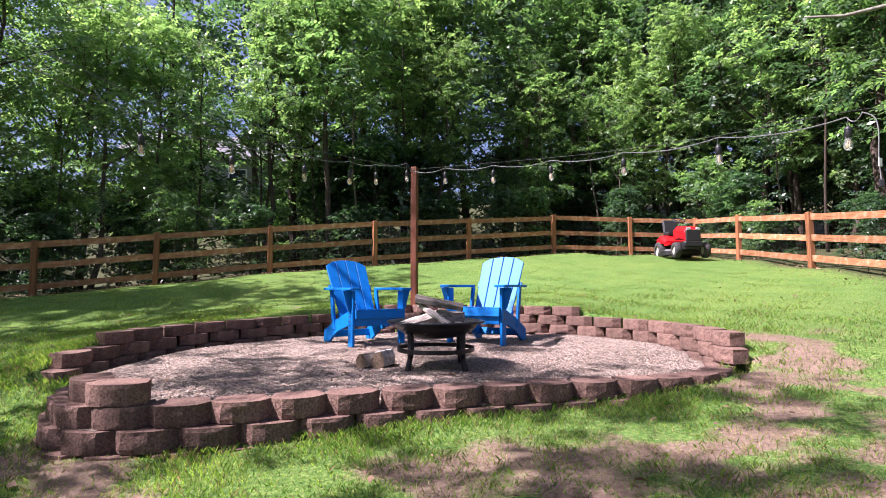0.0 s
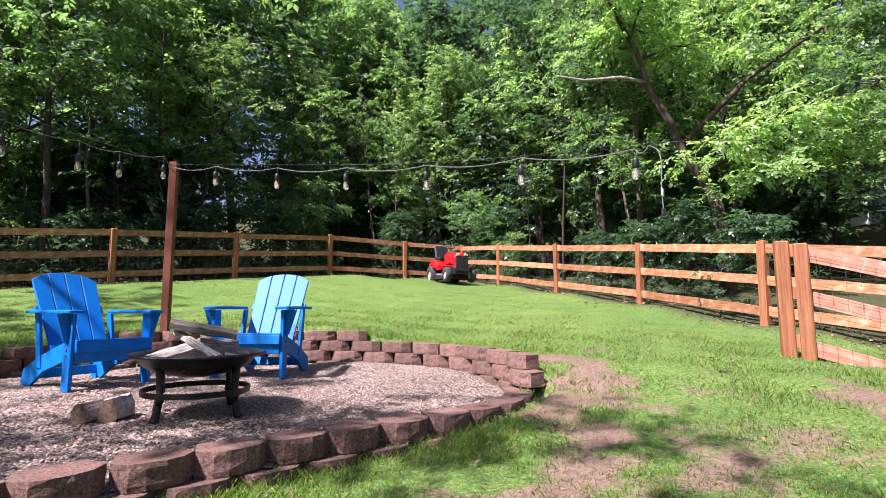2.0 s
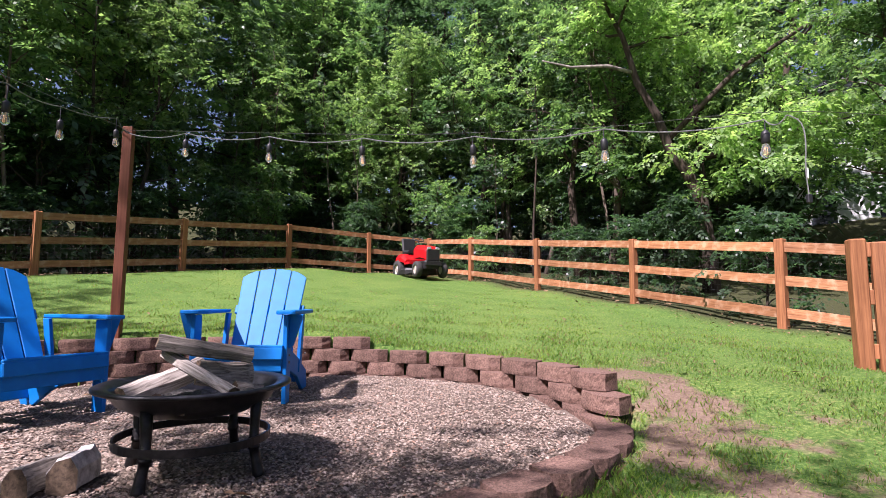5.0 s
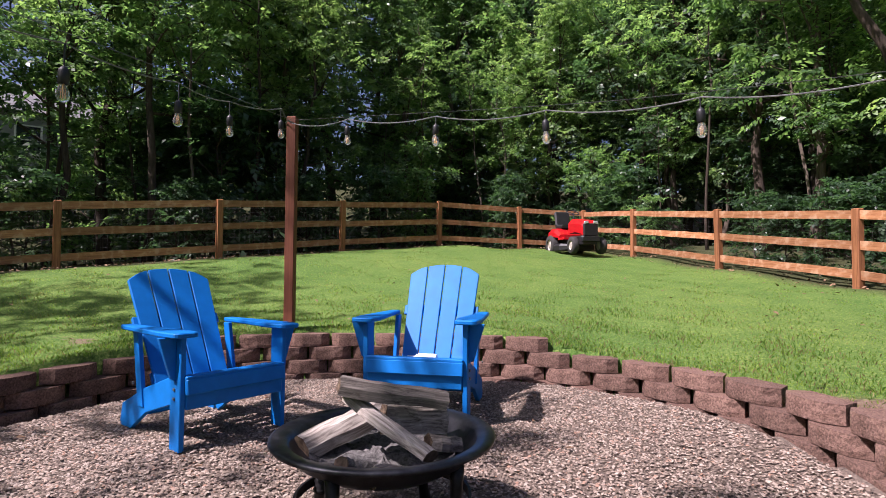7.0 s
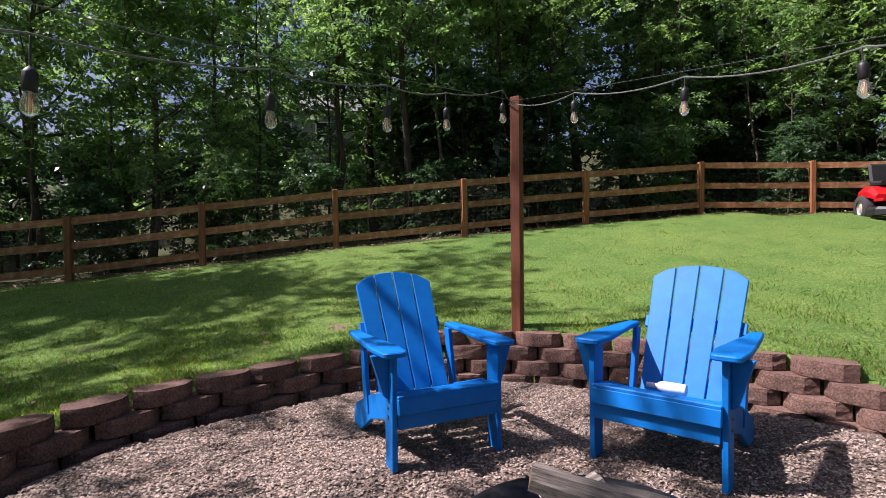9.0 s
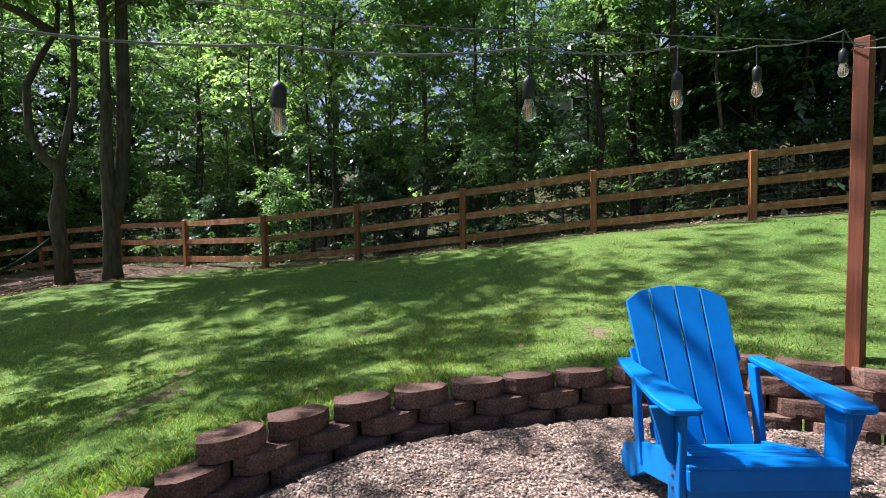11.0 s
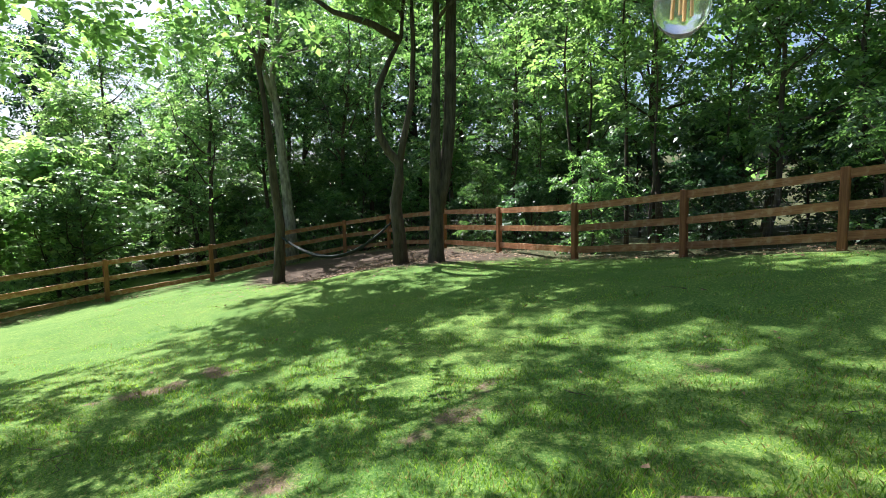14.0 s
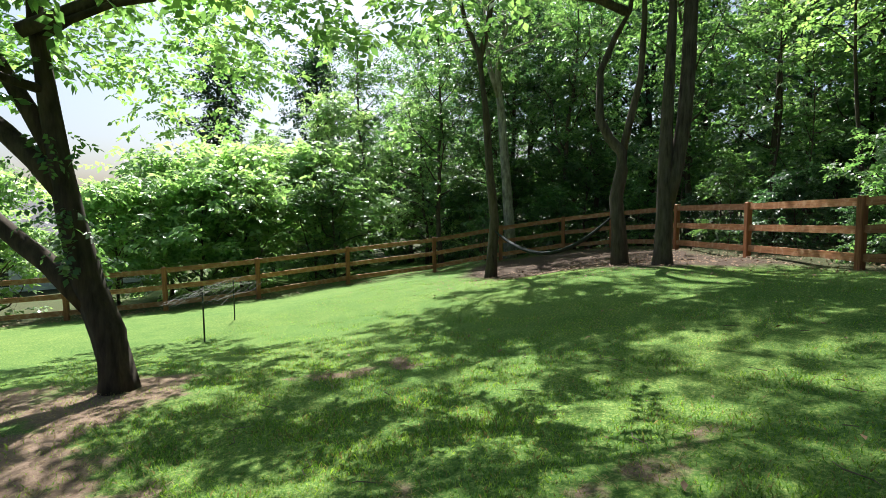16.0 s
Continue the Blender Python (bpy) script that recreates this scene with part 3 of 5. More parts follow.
def fence(posts, label, wire=True, rail_mat=None, rails=(1.165, 0.685, 0.215), twin=None, wire_side=1):
    global post_me
    rng = random.Random(len(posts) * 7 + int(posts[0][0]))
    root = empty("fence")
    tagged(root, label, "fence")
    if post_me is None:
        bm = one_board((0.125, 0.125, POST_H + 0.3), pose(0, 0, (POST_H - 0.3) / 2), 0.012)
        post_me = bpy.data.meshes.new("post")
        bm.to_mesh(post_me)
        bm.free()
        post_me.materials.append(POST)
    if twin:
        ob = new("post", post_me)
        ob.parent = root
        ob.matrix_basis = pose(*twin, 0.4, -0.5, -30)
        for h in rails:
            part("spacer", one_board((0.05, 0.06, 0.13), pose((twin[0] + posts[0][0]) / 2, (twin[1] + posts[0][1]) / 2, twin[2] + h, 0, 0, -43), 0.004), POST, root)
    for i, (x, y, z) in enumerate(posts):
        a, b = posts[max(i - 1, 0)], posts[min(i + 1, len(posts) - 1)]
        ob = new("post", post_me)
        ob.parent = root
        ob.matrix_basis = pose(x, y, z + rng.uniform(-0.01, 0.01), rng.uniform(-0.6, 0.6), rng.uniform(-0.6, 0.6), math.degrees(math.atan2(b[1] - a[1], b[0] - a[0])))
    for a, b in zip(posts, posts[1:]):
        A, B = Vector(a), Vector(b)
        d = B - A
        flat = math.hypot(d.x, d.y)
        turn = math.degrees(math.atan2(d.y, d.x))
        slope = math.degrees(math.atan2(d.z, flat))
        length = d.length - 0.1
        for h in rails:
            bm = bmesh.new()
            n = 6
            for k in range(n + 1):
                u = (k / n - 0.5) * length
                wob, hh = rng.uniform(-0.004, 0.004), 0.07 + rng.uniform(-0.003, 0.003)
                for sy, sz in ((-1, -1), (1, -1), (1, 1), (-1, 1)):
                    bm.verts.new((u, sy * 0.021 + wob, sz * hh + wob))
            bm.verts.ensure_lookup_table()
            for k in range(n):
                for q in range(4):
                    bm.faces.new([bm.verts[4 * k + q], bm.verts[4 * k + (q + 1) % 4], bm.verts[4 * k + 4 + (q + 1) % 4], bm.verts[4 * k + 4 + q]])
            bm.faces.new([bm.verts[q] for q in (3, 2, 1, 0)])
            bm.faces.new([bm.verts[4 * n + q] for q in (0, 1, 2, 3)])
            bmesh.ops.recalc_face_normals(bm, faces=bm.faces)
            r = part("rail", bm, rail_mat or FENCE, root)
            mid = (A + B) / 2
            r.matrix_basis = pose(mid.x, mid.y, mid.z + h + rng.uniform(-0.008, 0.008), 0, -slope + rng.uniform(-0.25, 0.25), turn)
        if wire:
            bm = bmesh.new()
            nrm = Vector((-d.y, d.x, 0)).normalized() * 0.04 * wire_side
            t = 0.0011 if wire_side > 0 else 0.0017
            for k in range(13):
                z = 0.08 + k * 0.09
                tube(bm, [A + nrm + Vector((0, 0, z)), B + nrm + Vector((0, 0, z))], t, 3, False)
            steps = int(d.length / 0.11)
            for k in range(1, steps):
                p = A.lerp(B, k / steps) + nrm
                tube(bm, [p + Vector((0, 0, 0.04)), p + Vector((0, 0, 1.18))], t * 0.8, 3, False)
            part("wire_mesh", bm, STEEL, root, "galvanised welded wire mesh behind the rails")
    return root


fence(BACK_POSTS, "three-rail orange-stained board fence along the woods", True)
fence(SIDE_POSTS, "three-rail orange-stained board fence in full sun", True)
fence(LOW_POSTS, "three-rail orange-stained board fence going downhill", False)
fence([(5.955, 6.245, 0.04), (7.4, 4.9, -0.56), (8.8, 3.4, -1.1)], "three-rail sun-bleached fence with wire mesh, going downhill", True, FENCE_PALE, (1.17, 0.75, 0.28), (5.848, 6.37, 0.08), -1)


def light_pole():
    root = empty("light_pole", pose(-0.77, 8.42, 0.42))
    tagged(root, "reddish stained square timber pole carrying string lights", "pole")
    part("shaft", one_board((0.092, 0.092, 2.5), pose(0, 0, 0.85), 0.006, 0.002), POLE, root)
    bm = bmesh.new()
    tube(bm, [(-0.05, -0.05, 2.03), (-0.02, -0.085, 2.05), (0.03, -0.06, 2.03)], 0.006, 6)
    part("hook", bm, STEEL, root, "small steel screw hook")


light_pole()


# ---------------------------------------------------------------- chairs
def adirondack():
    c = empty("adirondack_chair")
    w = 0.31
    for s in (-1, 1):
        # front leg, tapering to the foot
        part("front_leg", prism([(-0.055, 0), (0.05, 0), (0.06, 0.42), (0.06, 0.61), (-0.06, 0.61), (-0.06, 0.42)], 0.032, pose(s * (w + 0.018), 0.02, 0, 0, 0, 90), 0.004), BLUE, c)
        # hind leg: the seat's side rail running down to the ground behind
        part("side_rail", prism([(-0.02, 0.27), (-0.02, 0.37), (0.12, 0.385), (0.48, 0.27), (0.78, 0.14), (0.81, 0.03), (0.79, 0.0), (0.66, 0.0), (0.45, 0.13)], 0.03, pose(s * (w - 0.016), 0, 0, 0, 0, 90), 0.004), BLUE, c)
        arm = [(-0.10, -0.05), (-0.085, -0.075), (0.06, -0.088), (0.22, -0.07), (0.5, -0.04), (0.66, -0.035), (0.66, 0.035), (0.5, 0.05), (0.22, 0.068), (0.06, 0.075), (-0.085, 0.062), (-0.10, 0.04)]
        part("armrest", prism([(x, z * s) for x, z in arm][:: s], 0.028, Matrix.Translation((s * (w + 0.035), 0, 0.628)) @ Matrix(((0, 0, 1, 0), (1, 0, 0, 0), (0, 1, 0, 0), (0, 0, 0, 1))), 0.006), BLUE, c)
        # bracket under the armrest, outside the leg
        part("arm_bracket", prism([(0.0, 0.0), (0.10, 0.0), (0.03, -0.22), (0.0, -0.24)], 0.028, pose(s * (w + 0.034), 0.02, 0.613, 0, 0, 0 if s > 0 else 180), 0.003), BLUE, c)
        # rear upright that carries the armrest's end
        part("rear_upright", prism([(0.47, 0.16), (0.54, 0.16), (0.63, 0.612), (0.565, 0.612)], 0.028, pose(s * (w - 0.004), 0, 0, 0, 0, 90), 0.003), BLUE, c)
        for y, z in ((0.02, 0.33), (0.02, 0.28), (0.54, 0.3)):
            bm = bmesh.new()
            lathe(bm, [(0.0, 0.0), (0.009, 0.0), (0.009, 0.008), (0.0, 0.010)], 8)
            bmesh.ops.transform(bm, matrix=pose(s * (w + 0.034), y, z, 0, s * 90, 0), verts=bm.verts)
            part("bolt", bm, STEEL, c, "steel bolt head")
    part("front_apron", one_board((2 * w, 0.028, 0.105), pose(0, -0.035, 0.275), 0.004), BLUE, c)
    part("seat_front", one_board((2 * w + 0.02, 0.028, 0.085), pose(0, -0.058, 0.345, -8), 0.006), BLUE, c)
    for k in range(5):
        y = -0.02 + k * 0.098
        part("seat_slat", one_board((2 * w + (0.02 if k == 0 else -0.04), 0.086, 0.024), pose(0, y, 0.395 - 0.30 * max(y, 0) + (0.0 if k else -0.004), -16 if k else -4), 0.006), BLUE, c)
    # fan of four back slats under one arc
    lean = 30
    base = pose(0, 0.45, 0.235, -lean)
    for k in range(4):
        x0, x1 = -0.278 + k * 0.141, -0.278 + k * 0.141 + 0.132
        def top(x):
            return 0.86 - 0.8 * x * x - 1.0 * max(abs(x) - 0.19, 0) * abs(x)
        low = 0.86
        pts = [(x0 * low, 0.0), (x1 * low, 0.0)] + [(x1 + (x0 - x1) * i / 5, top(x1 + (x0 - x1) * i / 5)) for i in range(6)]
        part("back_slat", prism(pts, 0.022, base, 0.004), BLUE, c)
    for z in (0.10, 0.48):
        part("back_brace", one_board((0.50 if z < 0.3 else 0.58, 0.026, 0.075), base @ pose(0, 0.026, z), 0.004), BLUE, c)
    part("stretcher", one_board((2 * w - 0.06, 0.026, 0.08), pose(0, 0.72, 0.09, -20), 0.004), BLUE, c)
    tagged(c, "bright blue plastic-lumber Adirondack chair, shaded seat, on gravel", "chair", "chairs round the fire pit")
    return c


chair = adirondack()
chair.matrix_basis = pose(-0.48, 6.5, float(gravel_z(-0.38, 6.38)) - 0.004, 0, 0, 54) @ Matrix.Diagonal((1.0, 1.02, 1.035, 1))
chair["label"] = "bright blue Adirondack chair turned towards the fire bowl"
chair2 = copy_thing(chair, pose(0.60, 6.82, float(gravel_z(0.63, 6.82)) - 0.004, 0, 0, -11) @ Matrix.Diagonal((1.03, 1.0, 1.03, 1)))
chair2["label"] = "bright blue Adirondack chair with sunlit back, bottle on seat"


# ---------------------------------------------------------------- fire bowl
PITX, PITY = 0.595, 5.42


def fire_bowl():
    g = float(gravel_z(PITX, PITY))
    root = empty("fire_pit", pose(PITX, PITY, g, 0, 0, 20) @ Matrix.Diagonal((1, 1, 1.04, 1)))
    tagged(root, "round black steel fire bowl on a four-legged iron stand", "fire pit")
    bm = bmesh.new()
    lathe(bm, [(0.0, 0.272), (0.13, 0.275), (0.25, 0.298), (0.335, 0.343), (0.362, 0.378), (0.373, 0.394), (0.428, 0.405), (0.440, 0.400), (0.441, 0.390), (0.426, 0.384), (0.380, 0.376), (0.342, 0.325), (0.26, 0.28), (0.14, 0.255), (0.0, 0.25)], 56)
    part("bowl", bm, BOWL, root, "scorched steel bowl with a broad rolled rim", True)
    bm = bmesh.new()
    lathe(bm, [(0.338, 0.143), (0.348, 0.143), (0.348, 0.178), (0.338, 0.178), (0.338, 0.143)], 48)
    part("lower_ring", bm, IRON, root, "flat iron band round the legs")
    for k in range(4):
        a = math.radians(45 + 90 * k)
        d = Vector((math.cos(a), math.sin(a), 0))
        bm = bmesh.new()
        tube(bm, [d * r + Vector((0, 0, z)) for r, z in ((0.350, 0.0), (0.346, 0.012), (0.325, 0.09), (0.318, 0.118), (0.317, 0.122), (0.317, 0.134), (0.316, 0.138), (0.316, 0.150), (0.316, 0.154), (0.316, 0.166), (0.316, 0.172), (0.318, 0.24), (0.322, 0.33))],
             [0.028, 0.028, 0.022, 0.023, 0.029, 0.029, 0.024, 0.030, 0.024, 0.029, 0.022, 0.024, 0.027], 12)
        part("leg", bm, IRON, root, "", True)
    bm = bmesh.new()
    rng = random.Random(2)
    lathe(bm, [(0.0, 0.295), (0.05, 0.298), (0.1, 0.296), (0.15, 0.298), (0.2, 0.302), (0.25, 0.312), (0.29, 0.326)], 34)
    for q in bm.verts:
        q.co.z += rng.uniform(-0.008, 0.022)
    ash = part("ash", bm, ASH)
    ash.matrix_basis = root.matrix_basis
    tagged(ash, "grey ash and charred wood bits in the bowl", "ash", kind="stuff")


fire_bowl()


def log(size, m, seed, label, skin=None):
    """A split log: rough wedge section, uneven along its length."""
    rng = random.Random(seed)
    L, w, h = size
    sec = [(-0.5, -0.35), (-0.1, -0.5), (0.42, -0.42), (0.5, 0.1), (0.2, 0.46), (-0.25, 0.5), (-0.5, 0.15)]
    bm = bmesh.new()
    rows = []
    for k in range(9):
        u = (k / 8 - 0.5) * L
        rows.append([bm.verts.new((u + (rng.uniform(-0.008, 0.008) if k in (0, 8) else 0), y * w * (1 + rng.uniform(-0.06, 0.06)) + 0.012 * math.sin(k * 0.7 + seed), z * h * (1 + rng.uniform(-0.07, 0.07)))) for y, z in sec])
    n = len(sec)
    for a, b in zip(rows, rows[1:]):
        for i in range(n):
            bm.faces.new((a[i], a[(i + 1) % n], b[(i + 1) % n], b[i]))
    bm.faces.new(rows[0][::-1])
    bm.faces.new(rows[-1])
    bmesh.ops.recalc_face_normals(bm, faces=bm.faces)
    ends = [f for f in bm.faces if len(f.verts) > 4]
    for f in ends:
        f.material_index = 1
    ob = part("firewood_log", bm, skin or LOG)
    ob.data.materials.append(LOG_END)
    ob.matrix_basis = m
    tagged(ob, label, "firewood", "firewood")


GZ0 = float(gravel_z(PITX, PITY)) + 0.015
log((0.42, 0.12, 0.10), pose(0.42, 5.53, GZ0 + 0.395, 10, -16, 44), 1, "weathered split log resting in the fire bowl", LOG_PALE)
log((0.42, 0.09, 0.055), pose(0.62, 5.31, GZ0 + 0.46, -18, 23, -29), 2, "pale split log leaning across the pile", LOG_PALE)
log((0.43, 0.085, 0.075), pose(0.64, 5.38, GZ0 + 0.562, 8, 11, 15), 3, "dark weathered log on top of the pile")
log((0.26, 0.13, 0.12), pose(0.705, 5.50, GZ0 + 0.43, 0, 6, 17), 4, "thick split log in the fire bowl")
log((0.16, 0.06, 0.05), pose(0.62, 5.18, GZ0 + 0.325, 20, 8, 62), 5, "small charred log end in the ash")
log((0.17, 0.05, 0.05), pose(0.48, 5.24, GZ0 + 0.335, 20, 20, 100), 8, "black charred stick in the ash")
log((0.15, 0.08, 0.06), pose(0.835, 5.42, GZ0 + 0.36, 0, 14, 30), 9, "burnt bluish-grey stub by the bowl's rim")
log((0.27, 0.11, 0.13), pose(0.02, 5.26, float(gravel_z(0.02, 5.26)) + 0.062, 0, 0, 74), 6, "grey split log lying on the gravel")
log((0.25, 0.12, 0.15), pose(0.145, 5.29, float(gravel_z(0.07, 5.3)) + 0.073, 0, 0, 92), 7, "pale split log with white bark lying on the gravel", LOG_WHITE)


# ---------------------------------------------------------------- trees
def leaf_cloud(centres, spread, count, size, rng, droop=0.3):
    """Leaves set along flat, drooping sprays round the twig ends: vertices and faces."""
    per = 11
    m = max(count // per, 1)
    pick = rng.integers(0, len(centres), m)
    off = rng.normal(0, 1, (m, 3))
    off /= np.linalg.norm(off, axis=1)[:, None]
    off *= (rng.uniform(0, 1, (m, 1)) ** 0.5) * spread[pick][:, None] * np.array([1.0, 1.0, 0.55])
    a = np.arctan2(off[:, 1], off[:, 0]) + rng.normal(0, 0.7, m)
    tilt = rng.normal(-0.15 - 0.5 * droop, 0.32, m)
    d = np.stack([np.cos(a) * np.cos(tilt), np.sin(a) * np.cos(tilt), np.sin(tilt)], -1)
    s = np.stack([-np.sin(a), np.cos(a), np.zeros(m)], -1)
    roll = rng.normal(0, 0.4, m)
    s = s * np.cos(roll)[:, None] + np.cross(d, s) * np.sin(roll)[:, None]
    up = np.cross(d, s)
    reach = size * rng.uniform(2.4, 4.4, m)
    t = (np.arange(per) + 0.5) / per
    side = np.where(np.arange(per) % 2, 1.0, -1.0)
    side[-1] = 0.1
    p = (centres[pick] + off)[:, None] + d[:, None] * (reach[:, None] * t)[..., None]
    way = d[:, None] * rng.uniform(0.3, 0.9, (m, per, 1)) + s[:, None] * side[None, :, None] + up[:, None] * rng.normal(-0.2, 0.3, (m, per, 1))
    way /= np.linalg.norm(way, axis=-1)[..., None]
    flat = up[:, None] + rng.normal(0, 0.28, (m, per, 3))
    wide = np.cross(way, flat)
    wide /= np.linalg.norm(wide, axis=-1)[..., None]
    L = (size * rng.uniform(0.65, 1.3, (m, per)))[..., None]
    fold = np.cross(way, wide) * 0.09 * L
    co = np.stack([p, p + way * 0.45 * L + wide * 0.29 * L - fold, p + way * L, p + way * 0.45 * L - wide * 0.29 * L - fold], 2)
    f = (np.arange(m * per)[:, None] * 4 + np.arange(4)[None])
    return co.reshape(-1, 3), f


def limb_points(start, way, length, rng, n=6, wander=0.18, lift=0.05):
    pts, d, p = [Vector(start)], Vector(way).normalized(), Vector(start)
    for _ in range(n):
        d = (d + Vector([rng.normal(0, wander), rng.normal(0, wander), rng.normal(0, wander) + lift])).normalized()
        p = p + d * (length / n)
        pts.append(p.copy())
    return pts


def tree(name, seed, height, radius, crown_from, crown_r, leaves, leaf, bark, foliage, spine=None, limbs=16, clump=0.75, label="", category="tree", droop=0.3, extra=(), twigs=2):
    """A tapered trunk with limbs and twigs, and a crown of single leaves in uneven clumps."""
    rng = np.random.default_rng(seed)
    root = empty(name)
    if spine is None:
        spine = [(0.0, 0.0, -0.3)]
        x = y = 0.0
        for k in range(1, 9):
            x += rng.normal(0, 0.09 * height / 8)
            y += rng.normal(0, 0.09 * height / 8)
            spine.append((x, y, height * k / 8))
    sp = [Vector(p) for p in spine]
    n = len(sp)
    bm = bmesh.new()
    flare = [1.35 if k == 0 else 1.0 for k in range(n)]
    tube(bm, sp, [radius * flare[k] * (1 - 0.82 * (k / (n - 1)) ** 1.1) for k in range(n)], 9)
    centres, spread = [], []
    for k in range(limbs):
        u = crown_from + (1 - crown_from) * (k + rng.uniform(0, 0.8)) / limbs
        q = min(u, 0.999) * (n - 1)
        i = int(q)
        start = sp[i].lerp(sp[min(i + 1, n - 1)], q - i)
        a = k * 2.4 + rng.uniform(-0.5, 0.5)
        v = min((u - crown_from) / (1 - crown_from), 1.0)
        reach = crown_r * (0.62 + 0.38 * math.sin(math.pi * v ** 0.7)) * (1 - 0.45 * max(v - 0.6, 0) / 0.4) * rng.uniform(0.55, 1.15)
        pts = limb_points(start, (math.cos(a), math.sin(a), rng.uniform(0.1, 0.5) + 0.75 * v), reach, rng, 6, 0.24)
        r0 = radius * 0.42 * (1 - 0.7 * u) + 0.008
        tube(bm, pts, [r0 * (1 - 0.8 * j / (len(pts) - 1)) for j in range(len(pts))], 5, False)
        for j in range(2, len(pts)):
            for _ in range(twigs):
                w = limb_points(pts[j], (rng.normal(), rng.normal(), rng.normal(0.1, 0.5)), reach * rng.uniform(0.18, 0.42), rng, 2)
                tube(bm, w, [r0 * 0.22, r0 * 0.14, 0.003], 3, False)
                centres.append(w[-1])
                spread.append(clump * rng.uniform(0.45, 1.1))
    for p, r in extra:
        centres.append(Vector(p))
        spread.append(r)
    part("trunk", bm, bark, root, "", True)
    co, f = leaf_cloud(np.array([tuple(c) for c in centres]), np.array(spread), leaves, leaf, rng, droop)
    cr = new("crown", grid_mesh("crown", co, f, foliage))
    cr.parent = root
    tagged(root, label or "broad-leaved tree in full green leaf", category)
    return root


def place(ob, x, y, turn=0, scale=1.0, sink=0.1):
    ob.matrix_basis = pose(x, y, float(ground_z(x, y)) - sink, 0, 0, turn) @ Matrix.Diagonal((scale, scale, scale, 1))


def put(ob, x, y, turn, scale, sink=0.1):
    """A copy of a plant, turned and sized."""
    c = copy_thing(ob, pose(0, 0, 0))
    place(c, x, y, turn, scale, sink)
    return c


def along(posts, rng, out, gap, jitter):
    """Places at a distance outside a run of posts."""
    spots = []
    for a, b in zip(posts, posts[1:]):
        A, B = Vector(a[:2]), Vector(b[:2])
        d = (B - A).normalized()
        nrm = Vector((-d.y, d.x))
        s = 0.0
        while s < (B - A).length:
            p = A + d * (s + rng.uniform(-jitter, jitter)) + nrm * (out + rng.uniform(-jitter, jitter))
            spots.append((p.x, p.y))
            s += gap
    return spots


